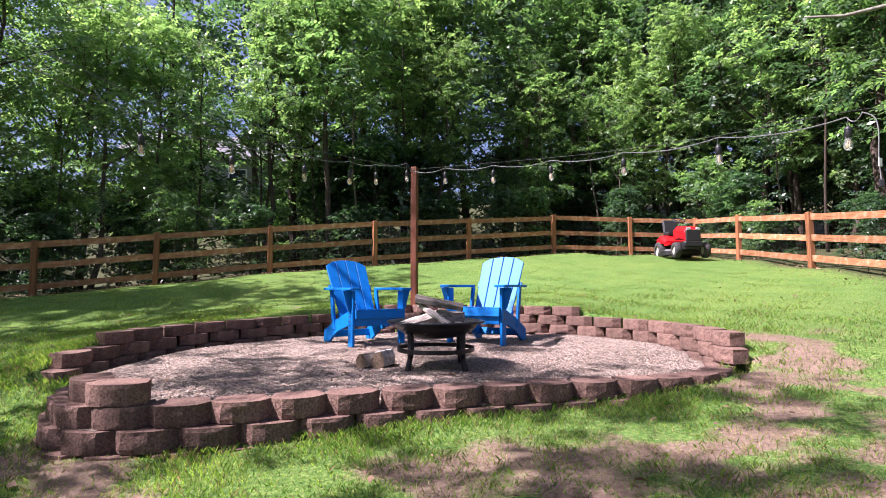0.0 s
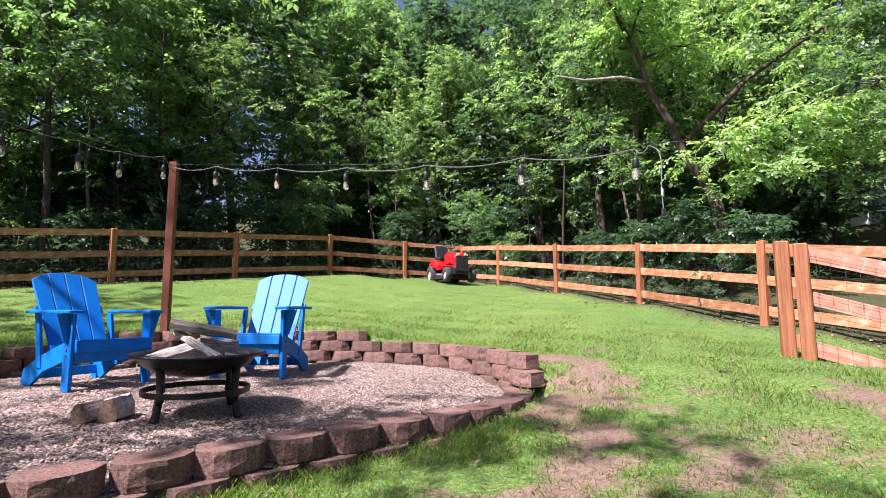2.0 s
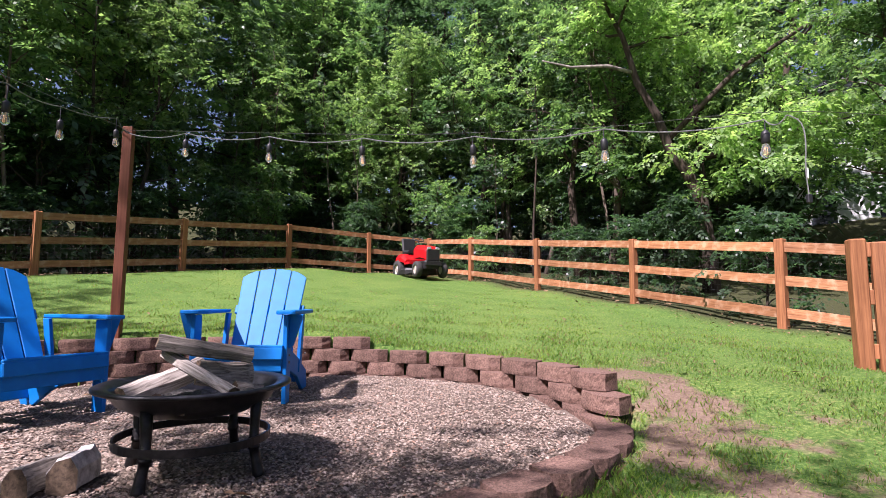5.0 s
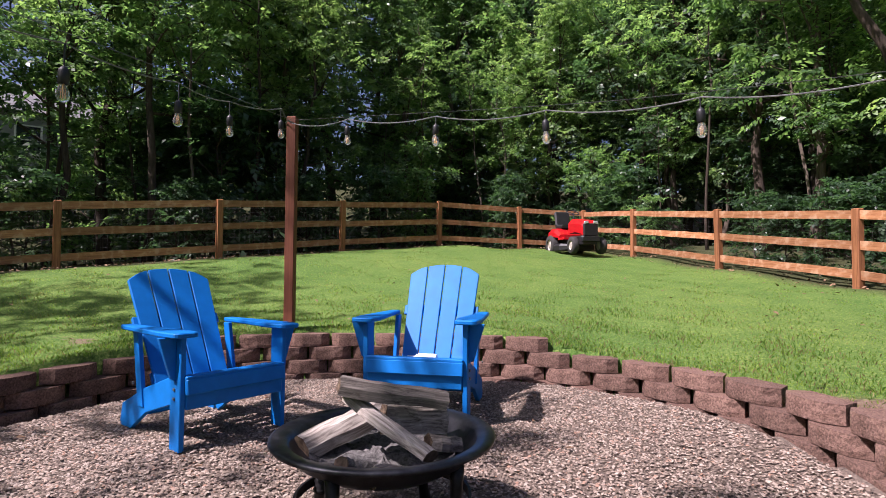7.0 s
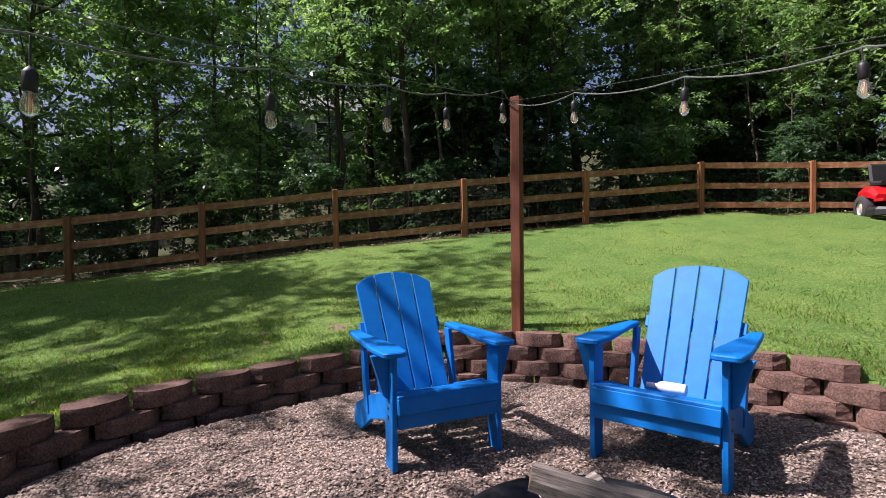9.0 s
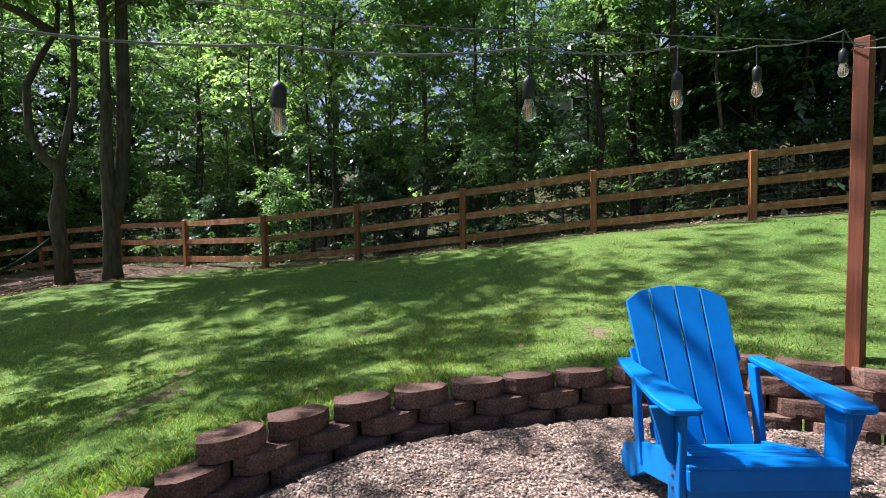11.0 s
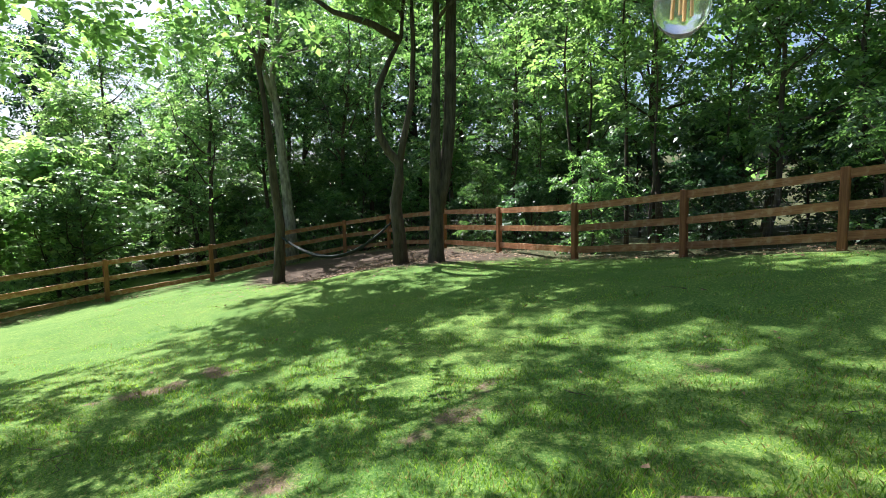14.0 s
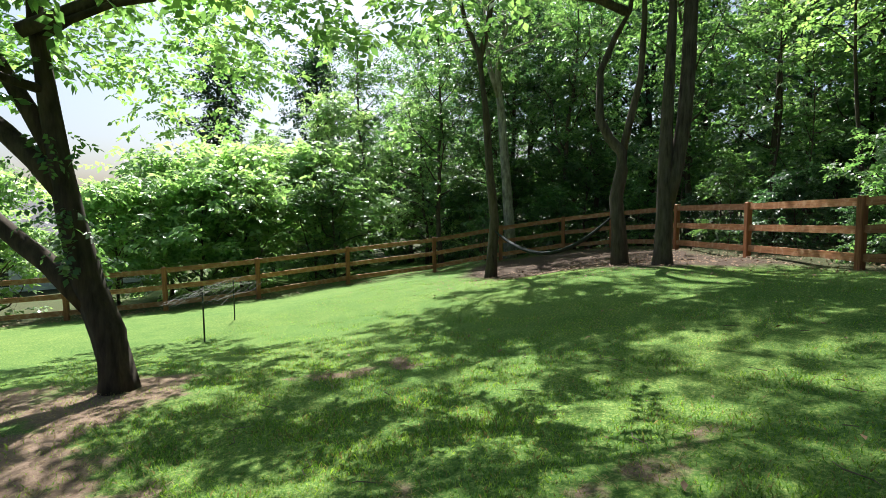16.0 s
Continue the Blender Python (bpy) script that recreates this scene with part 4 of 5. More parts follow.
def woods():
    kinds = [
        tree("tree", 11, 12.5, 0.14, 0.20, 3.6, 10000, 0.165, BARK, LEAF, clump=0.62, limbs=17, label="tall slim woodland tree in full leaf"),
        tree("tree", 12, 14.0, 0.17, 0.26, 4.0, 10000, 0.17, BARK_DARK, LEAF_DARK, clump=0.66, limbs=17, label="tall dark-leaved woodland tree behind the fence"),
        tree("tree", 13, 10.0, 0.09, 0.18, 3.0, 9000, 0.155, BARK, LEAF_PALE, clump=0.56, limbs=16, label="young light-green woodland tree"),
        tree("tree", 14, 12.0, 0.12, 0.34, 3.4, 9000, 0.165, BARK_DARK, LEAF, clump=0.6, limbs=14, label="slim woodland tree with a bare dark lower trunk"),
        tree("tree", 18, 11.0, 0.10, 0.30, 3.2, 8000, 0.16, BARK_DARK, LEAF_PALE, clump=0.6, limbs=14, label="light-green woodland tree on a thin dark trunk"),
    ]
    far = [
        tree("tree", 15, 15.0, 0.19, 0.06, 4.2, 4000, 0.31, BARK_DARK, LEAF_DARK, clump=0.9, limbs=18, label="tall tree deep in the woods", twigs=1),
        tree("tree", 16, 14.0, 0.16, 0.12, 4.0, 4000, 0.30, BARK, LEAF, clump=0.85, limbs=18, label="tall green tree deep in the woods", twigs=1),
    ]
    saplings = [
        tree("sapling", 17, 8.0, 0.045, 0.42, 1.5, 1500, 0.15, BARK, LEAF, clump=0.42, limbs=9, label="thin woodland sapling with a bare stem", category="tree", twigs=1),
        tree("sapling", 19, 9.0, 0.055, 0.5, 1.7, 1500, 0.15, BARK_DARK, LEAF_PALE, clump=0.45, limbs=9, label="thin dark-stemmed sapling among the trees", category="tree", twigs=1),
    ]
    dark_bush = tree("shrub", 21, 2.6, 0.035, 0.05, 1.35, 3000, 0.125, BARK_DARK, LEAF_DARK, limbs=14, clump=0.38, label="dense dark-green understorey shrub", category="shrub", twigs=1)
    bushes = [dark_bush, dark_bush,
        tree("shrub", 22, 3.4, 0.045, 0.08, 1.6, 3200, 0.13, BARK, LEAF, limbs=14, clump=0.42, label="leafy green understorey shrub", category="shrub", twigs=1),
    ]
    rng = np.random.default_rng(8)
    used = {}

    def sow(kinds_, x, y, scale, sink=0.1):
        k = kinds_[int(rng.integers(len(kinds_)))]
        bearing, away = math.degrees(math.atan2(x - 1.8, y - 1.6)), math.hypot(x - 1.8, y - 1.6)
        if scale > 0.55 and 43.5 < bearing < 51.5 and 9 < away < 33:
            return  # a gap in the trees towards the pale house
        if k.name not in used:
            used[k.name] = True
            place(k, x, y, rng.uniform(0, 360), scale, sink)
        else:
            put(k, x, y, rng.uniform(0, 360), scale, sink)

    def belt(spots, kinds_, lo, hi, thin=0.0):
        for x, y in spots:
            if (x < -5 and rng.uniform() < thin) or (lo > 0.55 and math.hypot(x - 11.5, y - 12.0) < 3.8):
                continue
            sow(kinds_, x, y, rng.uniform(lo, hi))

    back_mix = [kinds[0], kinds[2], kinds[4], kinds[0], kinds[3]]
    side_mix = [kinds[1], kinds[3], kinds[0], kinds[1]]
    for run, stand in ((BACK_POSTS, back_mix), (SIDE_POSTS[:-1], side_mix)):
        belt(along(run, rng, 1.4, 2.2, 0.5), bushes, 0.45, 0.95)
        belt(along(run, rng, 3.2, 3.6, 0.9), stand, 0.62, 0.95, 0.1)
        belt(along(run, rng, 6.2, 3.8, 1.1), stand, 0.85, 1.1, 0.35)
        belt(along(run, rng, 4.8, 3.4, 1.0), bushes, 0.9, 1.4)
        belt(along(run, rng, 9.8, 3.8, 1.3), far, 0.8, 1.05, 0.62)
        belt(along(run, rng, 3.0, 2.6, 1.1), saplings, 0.7, 1.1)
        belt(along(run, rng, 9.0, 3.6, 1.3), bushes, 1.3, 1.9)
        belt(along(run, rng, 15.0, 4.2, 1.6), far, 0.95, 1.25, 0.68)
    # thicker growth behind the middle of the back fence
    for x, y, sc in ((-5.4, 18.6, 1.0), (-4.6, 20.8, 1.1)):
        put(kinds[2], x, y, x * 41, sc * 1.15)
    for x, y, sc in ((-8.4, 16.9, 0.9),):
        put(kinds[1], x, y, x * 29, sc)
    for x, y in ((-6.8, 23.2), (-9.6, 23.4), (-4.2, 23.6), (-7.6, 26.5)):
        put(far[1], x, y, x * 41, 1.15)
    for x, y in ((-5.4, 16.8), (-6.9, 17.8), (-4.6, 18.6), (-8.2, 18.6)):
        put(bushes[0], x, y, x * 41, 1.6)
    # round the far corner
    for k in range(11):
        a = math.radians(8 + k * 11)
        for r, kk, lo, hi in ((1.8, bushes, 0.6, 1.0), (3.8, kinds, 0.7, 0.95), (6.8, kinds, 0.9, 1.1), (11.5, far, 0.9, 1.2), (17.0, far, 1.0, 1.3)):
            if r < 4 and k % 2:
                continue
            sow(kk, 4.7 + (r + rng.uniform(-0.7, 0.7)) * math.cos(a), 20.0 + (r + rng.uniform(-0.7, 0.7)) * math.sin(a), rng.uniform(lo, hi))
    # trees standing round the pale house
    for x, y, sc in ((20, 14, 0.8), (24, 18, 0.9), (29, 20, 1.0), (34, 24, 1.1), (23, 11, 0.8), (29, 13, 1.0), (36, 17, 1.2), (33, 34, 1.2), (28, 35, 1.2)):
        put(far[1], x, y, x * 47, sc)
    put(kinds[3], 12.6, 10.6, 130, 0.62)
    # beyond the downhill fence the woods stand back behind open ground
    low = LOW_POSTS[:3][::-1]
    light = [kinds[0], kinds[3]]
    belt(along(low, rng, 3.4, 2.6, 0.8), light, 0.6, 0.85, 0.2)
    belt(along(low, rng, 7.0, 2.8, 1.2), light, 0.9, 1.1, 0.2)
    belt(along(low, rng, 2.0, 1.5, 0.8), bushes[2:], 0.6, 1.0)
    belt(along(low, rng, 5.0, 1.8, 1.0), bushes[2:], 1.0, 1.5)
    belt(along(low, rng, 9.0, 2.2, 1.2), bushes, 1.4, 2.0)
    belt(along(low, rng, 11.0, 3.4, 1.5), far, 1.0, 1.3)
    # far edge of the open side, and closing the place behind
    for k in range(30):
        a = math.radians(160 + k * 2.2)
        r = rng.uniform(32, 46)
        tall = (0.9, 1.3) if k < 18 else (0.65, 0.85) if k < 24 else (0.3, 0.45)
        sow(far, -2 + r * math.cos(a), 5 + r * math.sin(a), rng.uniform(*tall))
        r = rng.uniform(30, 40)
        sow(bushes[2:], -2 + r * math.cos(a), 5 + r * math.sin(a), rng.uniform(1.5, 2.2), 0.4)
    for k in range(16):
        a = math.radians(226 + k * 8)
        r = rng.uniform(40, 54)
        sow(far, -2 + r * math.cos(a), 5 + r * math.sin(a), rng.uniform(0.4, 0.55) if k < 3 else rng.uniform(0.9, 1.2))
    for o in scene.objects:
        if o.parent is None and o.name.split(".")[0] in ("tree", "shrub", "sapling"):
            o["group"] = "woods behind the fence"
    return kinds, bushes


KINDS, BUSHES = woods()


# ---------------------------------------------------------------- single trees in and by the yard
def side_spine(pairs, way):
    """A trunk line from (sideways, height) pairs, sideways along a level direction."""
    return [(way[0] * s, way[1] * s, z) for s, z in pairs]


R16 = (-0.378, 0.92)


def extra_stem(root, pairs, way, radii, bark, base=(0, 0, 0)):
    bm = bmesh.new()
    tube(bm, [Vector(p) + Vector(base) for p in side_spine(pairs, way)], radii, 9)
    part("stem", bm, bark, root, "", True)


def shade_clumps(seed, reach, low, high, n):
    """Clump places for a wide, uneven crown, mostly unseen, added to shade the lawn."""
    rng = np.random.default_rng(seed)
    out = []
    for _ in range(n):
        a, r = rng.uniform(0, 6.283), reach * math.sqrt(rng.uniform(0.02, 1))
        out.append(((r * math.cos(a), r * math.sin(a), rng.uniform(low, high) - 0.15 * r), rng.uniform(0.5, 1.15)))
    return out


def yard_trees():
    # slim dark tree that carries one end of the hammock
    t = tree("yard_tree", 31, 9, 0.15, 0.80, 2.8, 19000, 0.15, BARK, LEAF, side_spine([(0, -0.3), (0.06, 0.74), (0.12, 1.63), (0.0, 2.8), (-0.09, 4.3), (-0.27, 5.8), (-0.63, 6.7), (-0.85, 7.6), (-0.9, 9.2)], R16), 4, 0.8, "slim leaning tree with rough brown bark beside the lawn", extra=shade_clumps(1, 5.0, 9.5, 13.5, 60))
    place(t, -14.8, 0.67)
    extra_stem(t, [(-0.27, 5.7), (-0.05, 6.5), (0.1, 7.6), (0.15, 9.0)], R16, [0.09, 0.08, 0.065, 0.04], BARK)
    # crooked tree at the other end
    t = tree("yard_tree", 32, 8, 0.17, 0.92, 2.4, 9500, 0.15, BARK, LEAF_PALE, side_spine([(0, -0.3), (-0.04, 0.83), (-0.12, 1.56), (0, 2.17), (0, 2.55), (-0.28, 2.84), (-0.5, 3.27), (-0.5, 4.25), (-0.18, 4.98), (0.12, 5.5), (0.3, 7.5)], R16), 4, 0.8, "crooked two-stemmed tree with a sharp bend in its trunk", extra=shade_clumps(2, 4.8, 9.0, 13.0, 42))
    place(t, -13.6, 4.0)
    extra_stem(t, [(0.0, 2.5), (0.14, 3.15), (0.37, 4.1), (0.43, 5.3), (0.4, 7.0)], R16, [0.09, 0.08, 0.07, 0.06, 0.03], BARK)
    extra_stem(t, [(0.12, 5.45), (-0.6, 5.75), (-1.5, 5.9), (-2.6, 6.5)], R16, [0.1, 0.08, 0.06, 0.02], BARK)
    # forked tree with two tall parallel stems
    t = tree("yard_tree", 33, 11, 0.2, 0.75, 3.0, 16500, 0.15, BARK, LEAF, side_spine([(0, -0.3), (0.0, 0.4), (0.02, 1.2), (0.0, 1.85), (0.02, 3.0), (0.06, 4.1), (0.09, 5.3), (0.1, 8), (0.0, 11)], R16), 6, 0.9, "forked tree with two tall straight grey-brown stems", extra=shade_clumps(3, 5.0, 10.0, 15.0, 46))
    place(t, -13.1, 4.85)
    extra_stem(t, [(0.03, 1.2), (0.22, 2.0), (0.37, 3.0), (0.43, 4.1), (0.45, 5.3), (0.55, 8), (0.6, 11)], R16, [0.15, 0.15, 0.145, 0.14, 0.13, 0.1, 0.05], BARK)
    # pale trunk just outside the fence
    t = tree("yard_tree", 34, 12, 0.24, 0.7, 3.0, 5200, 0.14, BARK_PALE, LEAF, side_spine([(0, -0.3), (-0.03, 1.2), (-0.15, 3.0), (-0.35, 5.6), (-0.5, 7.0), (-0.3, 8.5), (-0.1, 12)], R16), 9, 0.9, "tree with pale flaking bark just outside the fence")
    place(t, -21.4, -0.5)
    extra_stem(t, [(-0.42, 6.2), (-0.8, 7.3), (-1.0, 9.5)], R16, [0.13, 0.1, 0.05], BARK_PALE)
    # shade tree close to the path: heavy limbs sweep away over the slope
    rng = np.random.default_rng(77)
    crown = []
    # first and last cluster are added unseen overhead to dapple lawn and gravel
    for n, reach, cx, cy, lo, hi in ((22, 1.9, 0.9, 0.5, 6.0, 8.3), (36, 3.0, -3.0, -1.8, 3.8, 6.8), (46, 2.3, -3.0, -3.1, 3.0, 6.4), (20, 2.0, -0.7, 2.3, 5.8, 7.4)):
        for _ in range(n):
            a, r = rng.uniform(0, 6.283), reach * math.sqrt(rng.uniform(0.02, 1))
            crown.append(((r * math.cos(a) + cx, r * math.sin(a) + cy, rng.uniform(lo, hi)), rng.uniform(0.35, 0.8)))
    for s, z in ((1.0, 3.3), (1.5, 3.25), (2.1, 3.2), (2.7, 3.35), (3.2, 3.5), (1.8, 3.7), (2.5, 3.9)):
        crown.append(((R16[0] * s - 1.1, R16[1] * s - 0.5, z + 0.25), 0.4))
    t = tree("yard_tree", 35, 7, 0.163, 0.66, 2.0, 23000, 0.115, BARK_DARK, LEAF_PALE, side_spine([(0, -0.25), (-0.02, 0.15), (-0.08, 0.53), (-0.22, 0.95), (-0.33, 1.5), (-0.40, 1.97), (-0.46, 2.5), (-0.52, 3.1), (-0.5, 4.4), (-0.4, 7.0)], R16), 5, 0.6, "leaning dark-barked shade tree with ivy, clay at its foot", extra=crown)
    place(t, -4.95, -0.16, 0, 1.15, 0.05)
    extra_stem(t, [(-0.22, 0.8), (-0.42, 1.0), (-0.55, 1.14), (-0.75, 1.3), (-1.1, 1.62), (-2.0, 2.6), (-3.2, 4.2)], R16, [0.11, 0.095, 0.085, 0.08, 0.07, 0.06, 0.03], BARK_DARK)
    extra_stem(t, [(-0.40, 1.75), (-0.6, 2.0), (-0.85, 2.25), (-1.2, 2.55), (-2.2, 3.6), (-3.0, 4.8)], R16, [0.09, 0.085, 0.08, 0.07, 0.05, 0.02], BARK_DARK)
    extra_stem(t, [(-0.42, 2.0), (-0.62, 2.4), (-0.85, 2.8), (-1.3, 3.5), (-1.8, 5.2)], R16, [0.075, 0.07, 0.06, 0.05, 0.02], BARK_DARK)
    extra_stem(t, [(-0.5, 3.0), (0.4, 3.5), (1.4, 3.75), (2.6, 4.0), (3.6, 4.2)], (R16[0] - 0.3, R16[1]), [0.06, 0.05, 0.04, 0.03, 0.01], BARK_DARK)
    co, f = leaf_cloud(np.array([(R16[0] * s, R16[1] * s, z) for s, z in ((-0.2, 1.2), (-0.3, 1.6), (-0.42, 2.2), (-0.5, 2.8), (-0.62, 2.0), (-0.28, 1.35))]), np.full(6, 0.22), 420, 0.07, rng, 0.8)
    ivy = new("ivy", grid_mesh("ivy", co, f, LEAF))
    ivy.parent = t
    ivy["label"] = "ivy leaves climbing the trunk"
    # tree past the sunlit fence whose boughs droop over it
    W = (0.975, -0.19)
    rng = np.random.default_rng(78)
    boughs = []
    for _ in range(46):
        s = rng.uniform(-1.2, 4.0)
        boughs.append(((W[0] * s - 0.2 * rng.uniform(0, 6) * 0.4, W[1] * s - rng.uniform(0.4, 2.0), rng.uniform(2.4, 4.0) + 0.12 * s), rng.uniform(0.3, 0.6)))
    for _ in range(70):
        s = rng.uniform(-0.6, 5.5)
        boughs.append(((W[0] * s, W[1] * s - rng.uniform(-1.5, 1.8), rng.uniform(4.2, 8.4)), rng.uniform(0.4, 0.8)))
    t = tree("yard_tree", 36, 10, 0.17, 0.75, 2.6, 26000, 0.125, BARK_DARK, LEAF_BOUGH_LIT, side_spine([(0, -0.3), (0.0, 1.2), (-0.14, 2.2), (-0.5, 3.0), (-0.84, 3.4), (-1.14, 4.3), (-1.6, 5.1), (-1.9, 6.2), (-2.3, 7.0), (-3, 10)], W), 8, 0.6, "leaning tree with sunlit drooping boughs over the fence", droop=0.55, extra=boughs)
    place(t, 10.0, 13.2)
    extra_stem(t, [(-1.7, 5.35), (-2.3, 5.5), (-3.2, 5.45), (-3.9, 5.6)], W, [0.05, 0.045, 0.035, 0.015], BARK_PALE)
    extra_stem(t, [(-0.5, 3.0), (0.6, 3.6), (2.0, 3.9), (3.6, 4.2)], (W[0], W[1] - 0.25), [0.07, 0.06, 0.04, 0.01], BARK_DARK)
    extra_stem(t, [(-0.9, 3.7), (0.8, 5.4), (2.6, 6.6), (4.6, 7.4)], W, [0.07, 0.06, 0.04, 0.01], BARK_DARK)


yard_trees()


def borders():
    """Plants past the downhill fence."""
    # shrubs and young trees here wear the leaf colour lightened for sunshine
    pale = tree("shrub", 41, 3.6, 0.05, 0.05, 1.9, 6500, 0.17, BARK, LEAF_SUNLIT, limbs=16, clump=0.55, label="broad-leaved shrub past the fence, sunlight put into its leaf colour", category="shrub", droop=0.1)
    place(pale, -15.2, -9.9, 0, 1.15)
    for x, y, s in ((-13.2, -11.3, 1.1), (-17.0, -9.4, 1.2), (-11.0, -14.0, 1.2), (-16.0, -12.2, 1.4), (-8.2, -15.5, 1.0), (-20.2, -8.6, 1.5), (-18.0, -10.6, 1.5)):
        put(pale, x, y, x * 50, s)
    bush = tree("shrub", 42, 3.4, 0.05, 0.02, 1.7, 9000, 0.085, BARK_DARK, LEAF, limbs=20, clump=0.5, label="dense fine-leaved rounded green bush", category="shrub", droop=0.0)
    place(bush, -18.6, -6.6, 0, 1.15)
    tall = tree("tree", 43, 8.0, 0.1, 0.10, 3.2, 9000, 0.16, BARK, LEAF_SUNLIT, limbs=18, clump=0.75, label="young tree past the fence, sunlight put into its leaf colour")
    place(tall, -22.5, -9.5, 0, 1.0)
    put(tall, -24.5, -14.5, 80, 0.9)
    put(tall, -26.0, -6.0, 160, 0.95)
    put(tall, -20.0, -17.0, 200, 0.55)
    for x, y, s in ((-23.0, -4.0, 0.8), (-27.0, -2.0, 1.0), (-25.0, 1.0, 0.9), (-30.0, -7.5, 1.0), (-28.5, -11, 1.0)):
        put(KINDS[0], x, y, x * 37, s)
    conifer = tree("conifer", 44, 12.0, 0.2, 0.12, 3.0, 9000, 0.2, BARK_DARK, LEAF_CONIFER, limbs=30, clump=0.7, label="dark evergreen conifer beyond the fence", category="tree", droop=0.5)
    place(conifer, -24.6, -17.6, 0, 1.0)
    put(conifer, -29.0, -15.0, 100, 1.1)


borders()


# ---------------------------------------------------------------- houses beyond the trees
def house(x, y, z, turn, w, d, h, wall_m, label):
    root = empty("house", pose(x, y, z, 0, 0, turn))
    tagged(root, label, "house")
    bm = one_board((w, d, h + 3), pose(0, 0, h / 2 - 1.5), 0.0)
    part("wall", bm, wall_m, root)
    k = int(h / 0.2)
    for i in range(k):
        part("siding_board", one_board((w + 0.04, 0.03, 0.17), pose(0, -d / 2 - 0.02, 0.1 + i * 0.2, 6), 0.0), wall_m, root)
    bm = prism([(-d / 2 - 0.5, h), (d / 2 + 0.5, h), (0, h + d * 0.32)], w + 0.8, pose(0, 0, 0, 0, 0, 90), 0.0)
    part("roof", bm, ROOF, root)
    for wx in np.arange(-w / 2 + 1.4, w / 2 - 0.8, 2.6):
        for wz in (1.6, 4.2):
            if wz + 0.7 < h:
                win = part("window", one_board((1.0, 0.05, 1.4), pose(wx, -d / 2 - 0.06, wz), 0.0), PANE, root, "dark window pane")
                bm = bmesh.new()
                for sx in (-0.54, 0.54):
                    board(bm, (0.09, 0.06, 1.56), pose(wx + sx, -d / 2 - 0.075, wz), 0.0)
                for sz in (-0.74, 0.0, 0.74):
                    board(bm, (1.0, 0.06, 0.07), pose(wx, -d / 2 - 0.077, wz + sz), 0.0)
                part("window_frame", bm, WHITE, win)


house(27, 26.5, 3.6, -42, 12, 8, 7.4, SIDING, "pale two-storey house half hidden by trees")
house(-24, 33, 3.5, 36, 13, 8, 5.6, SIDING_GREY, "grey house with shingle roof glimpsed through the woods")
house(-20, -27, -3.2, 150, 11, 8, 3.2, SIDING, "low pale house beyond the sunlit shrubs")


# ---------------------------------------------------------------- ride-on mower
def wheel(root, x, y, r, w, label):
    bm = bmesh.new()
    lathe(bm, [(r * 0.55, -w / 2), (r * 0.9, -w / 2), (r, -w * 0.3), (r, w * 0.3), (r * 0.9, w / 2), (r * 0.55, w / 2), (r * 0.55, -w / 2)], 22)
    bmesh.ops.transform(bm, matrix=pose(x, y, r, 0, 90, 0), verts=bm.verts)
    wh = part("wheel", bm, RUBBER, root, label, True)
    bm = bmesh.new()
    lathe(bm, [(0.0, w * 0.4), (r * 0.2, w * 0.42), (r * 0.5, w * 0.25), (r * 0.57, w * 0.45), (r * 0.57, -w * 0.45), (r * 0.5, -w * 0.25), (r * 0.2, -w * 0.42), (0.0, -w * 0.4)], 18)
    bmesh.ops.transform(bm, matrix=pose(x, y, r, 0, 90, 0), verts=bm.verts)
    part("rim", bm, RIM, wh)


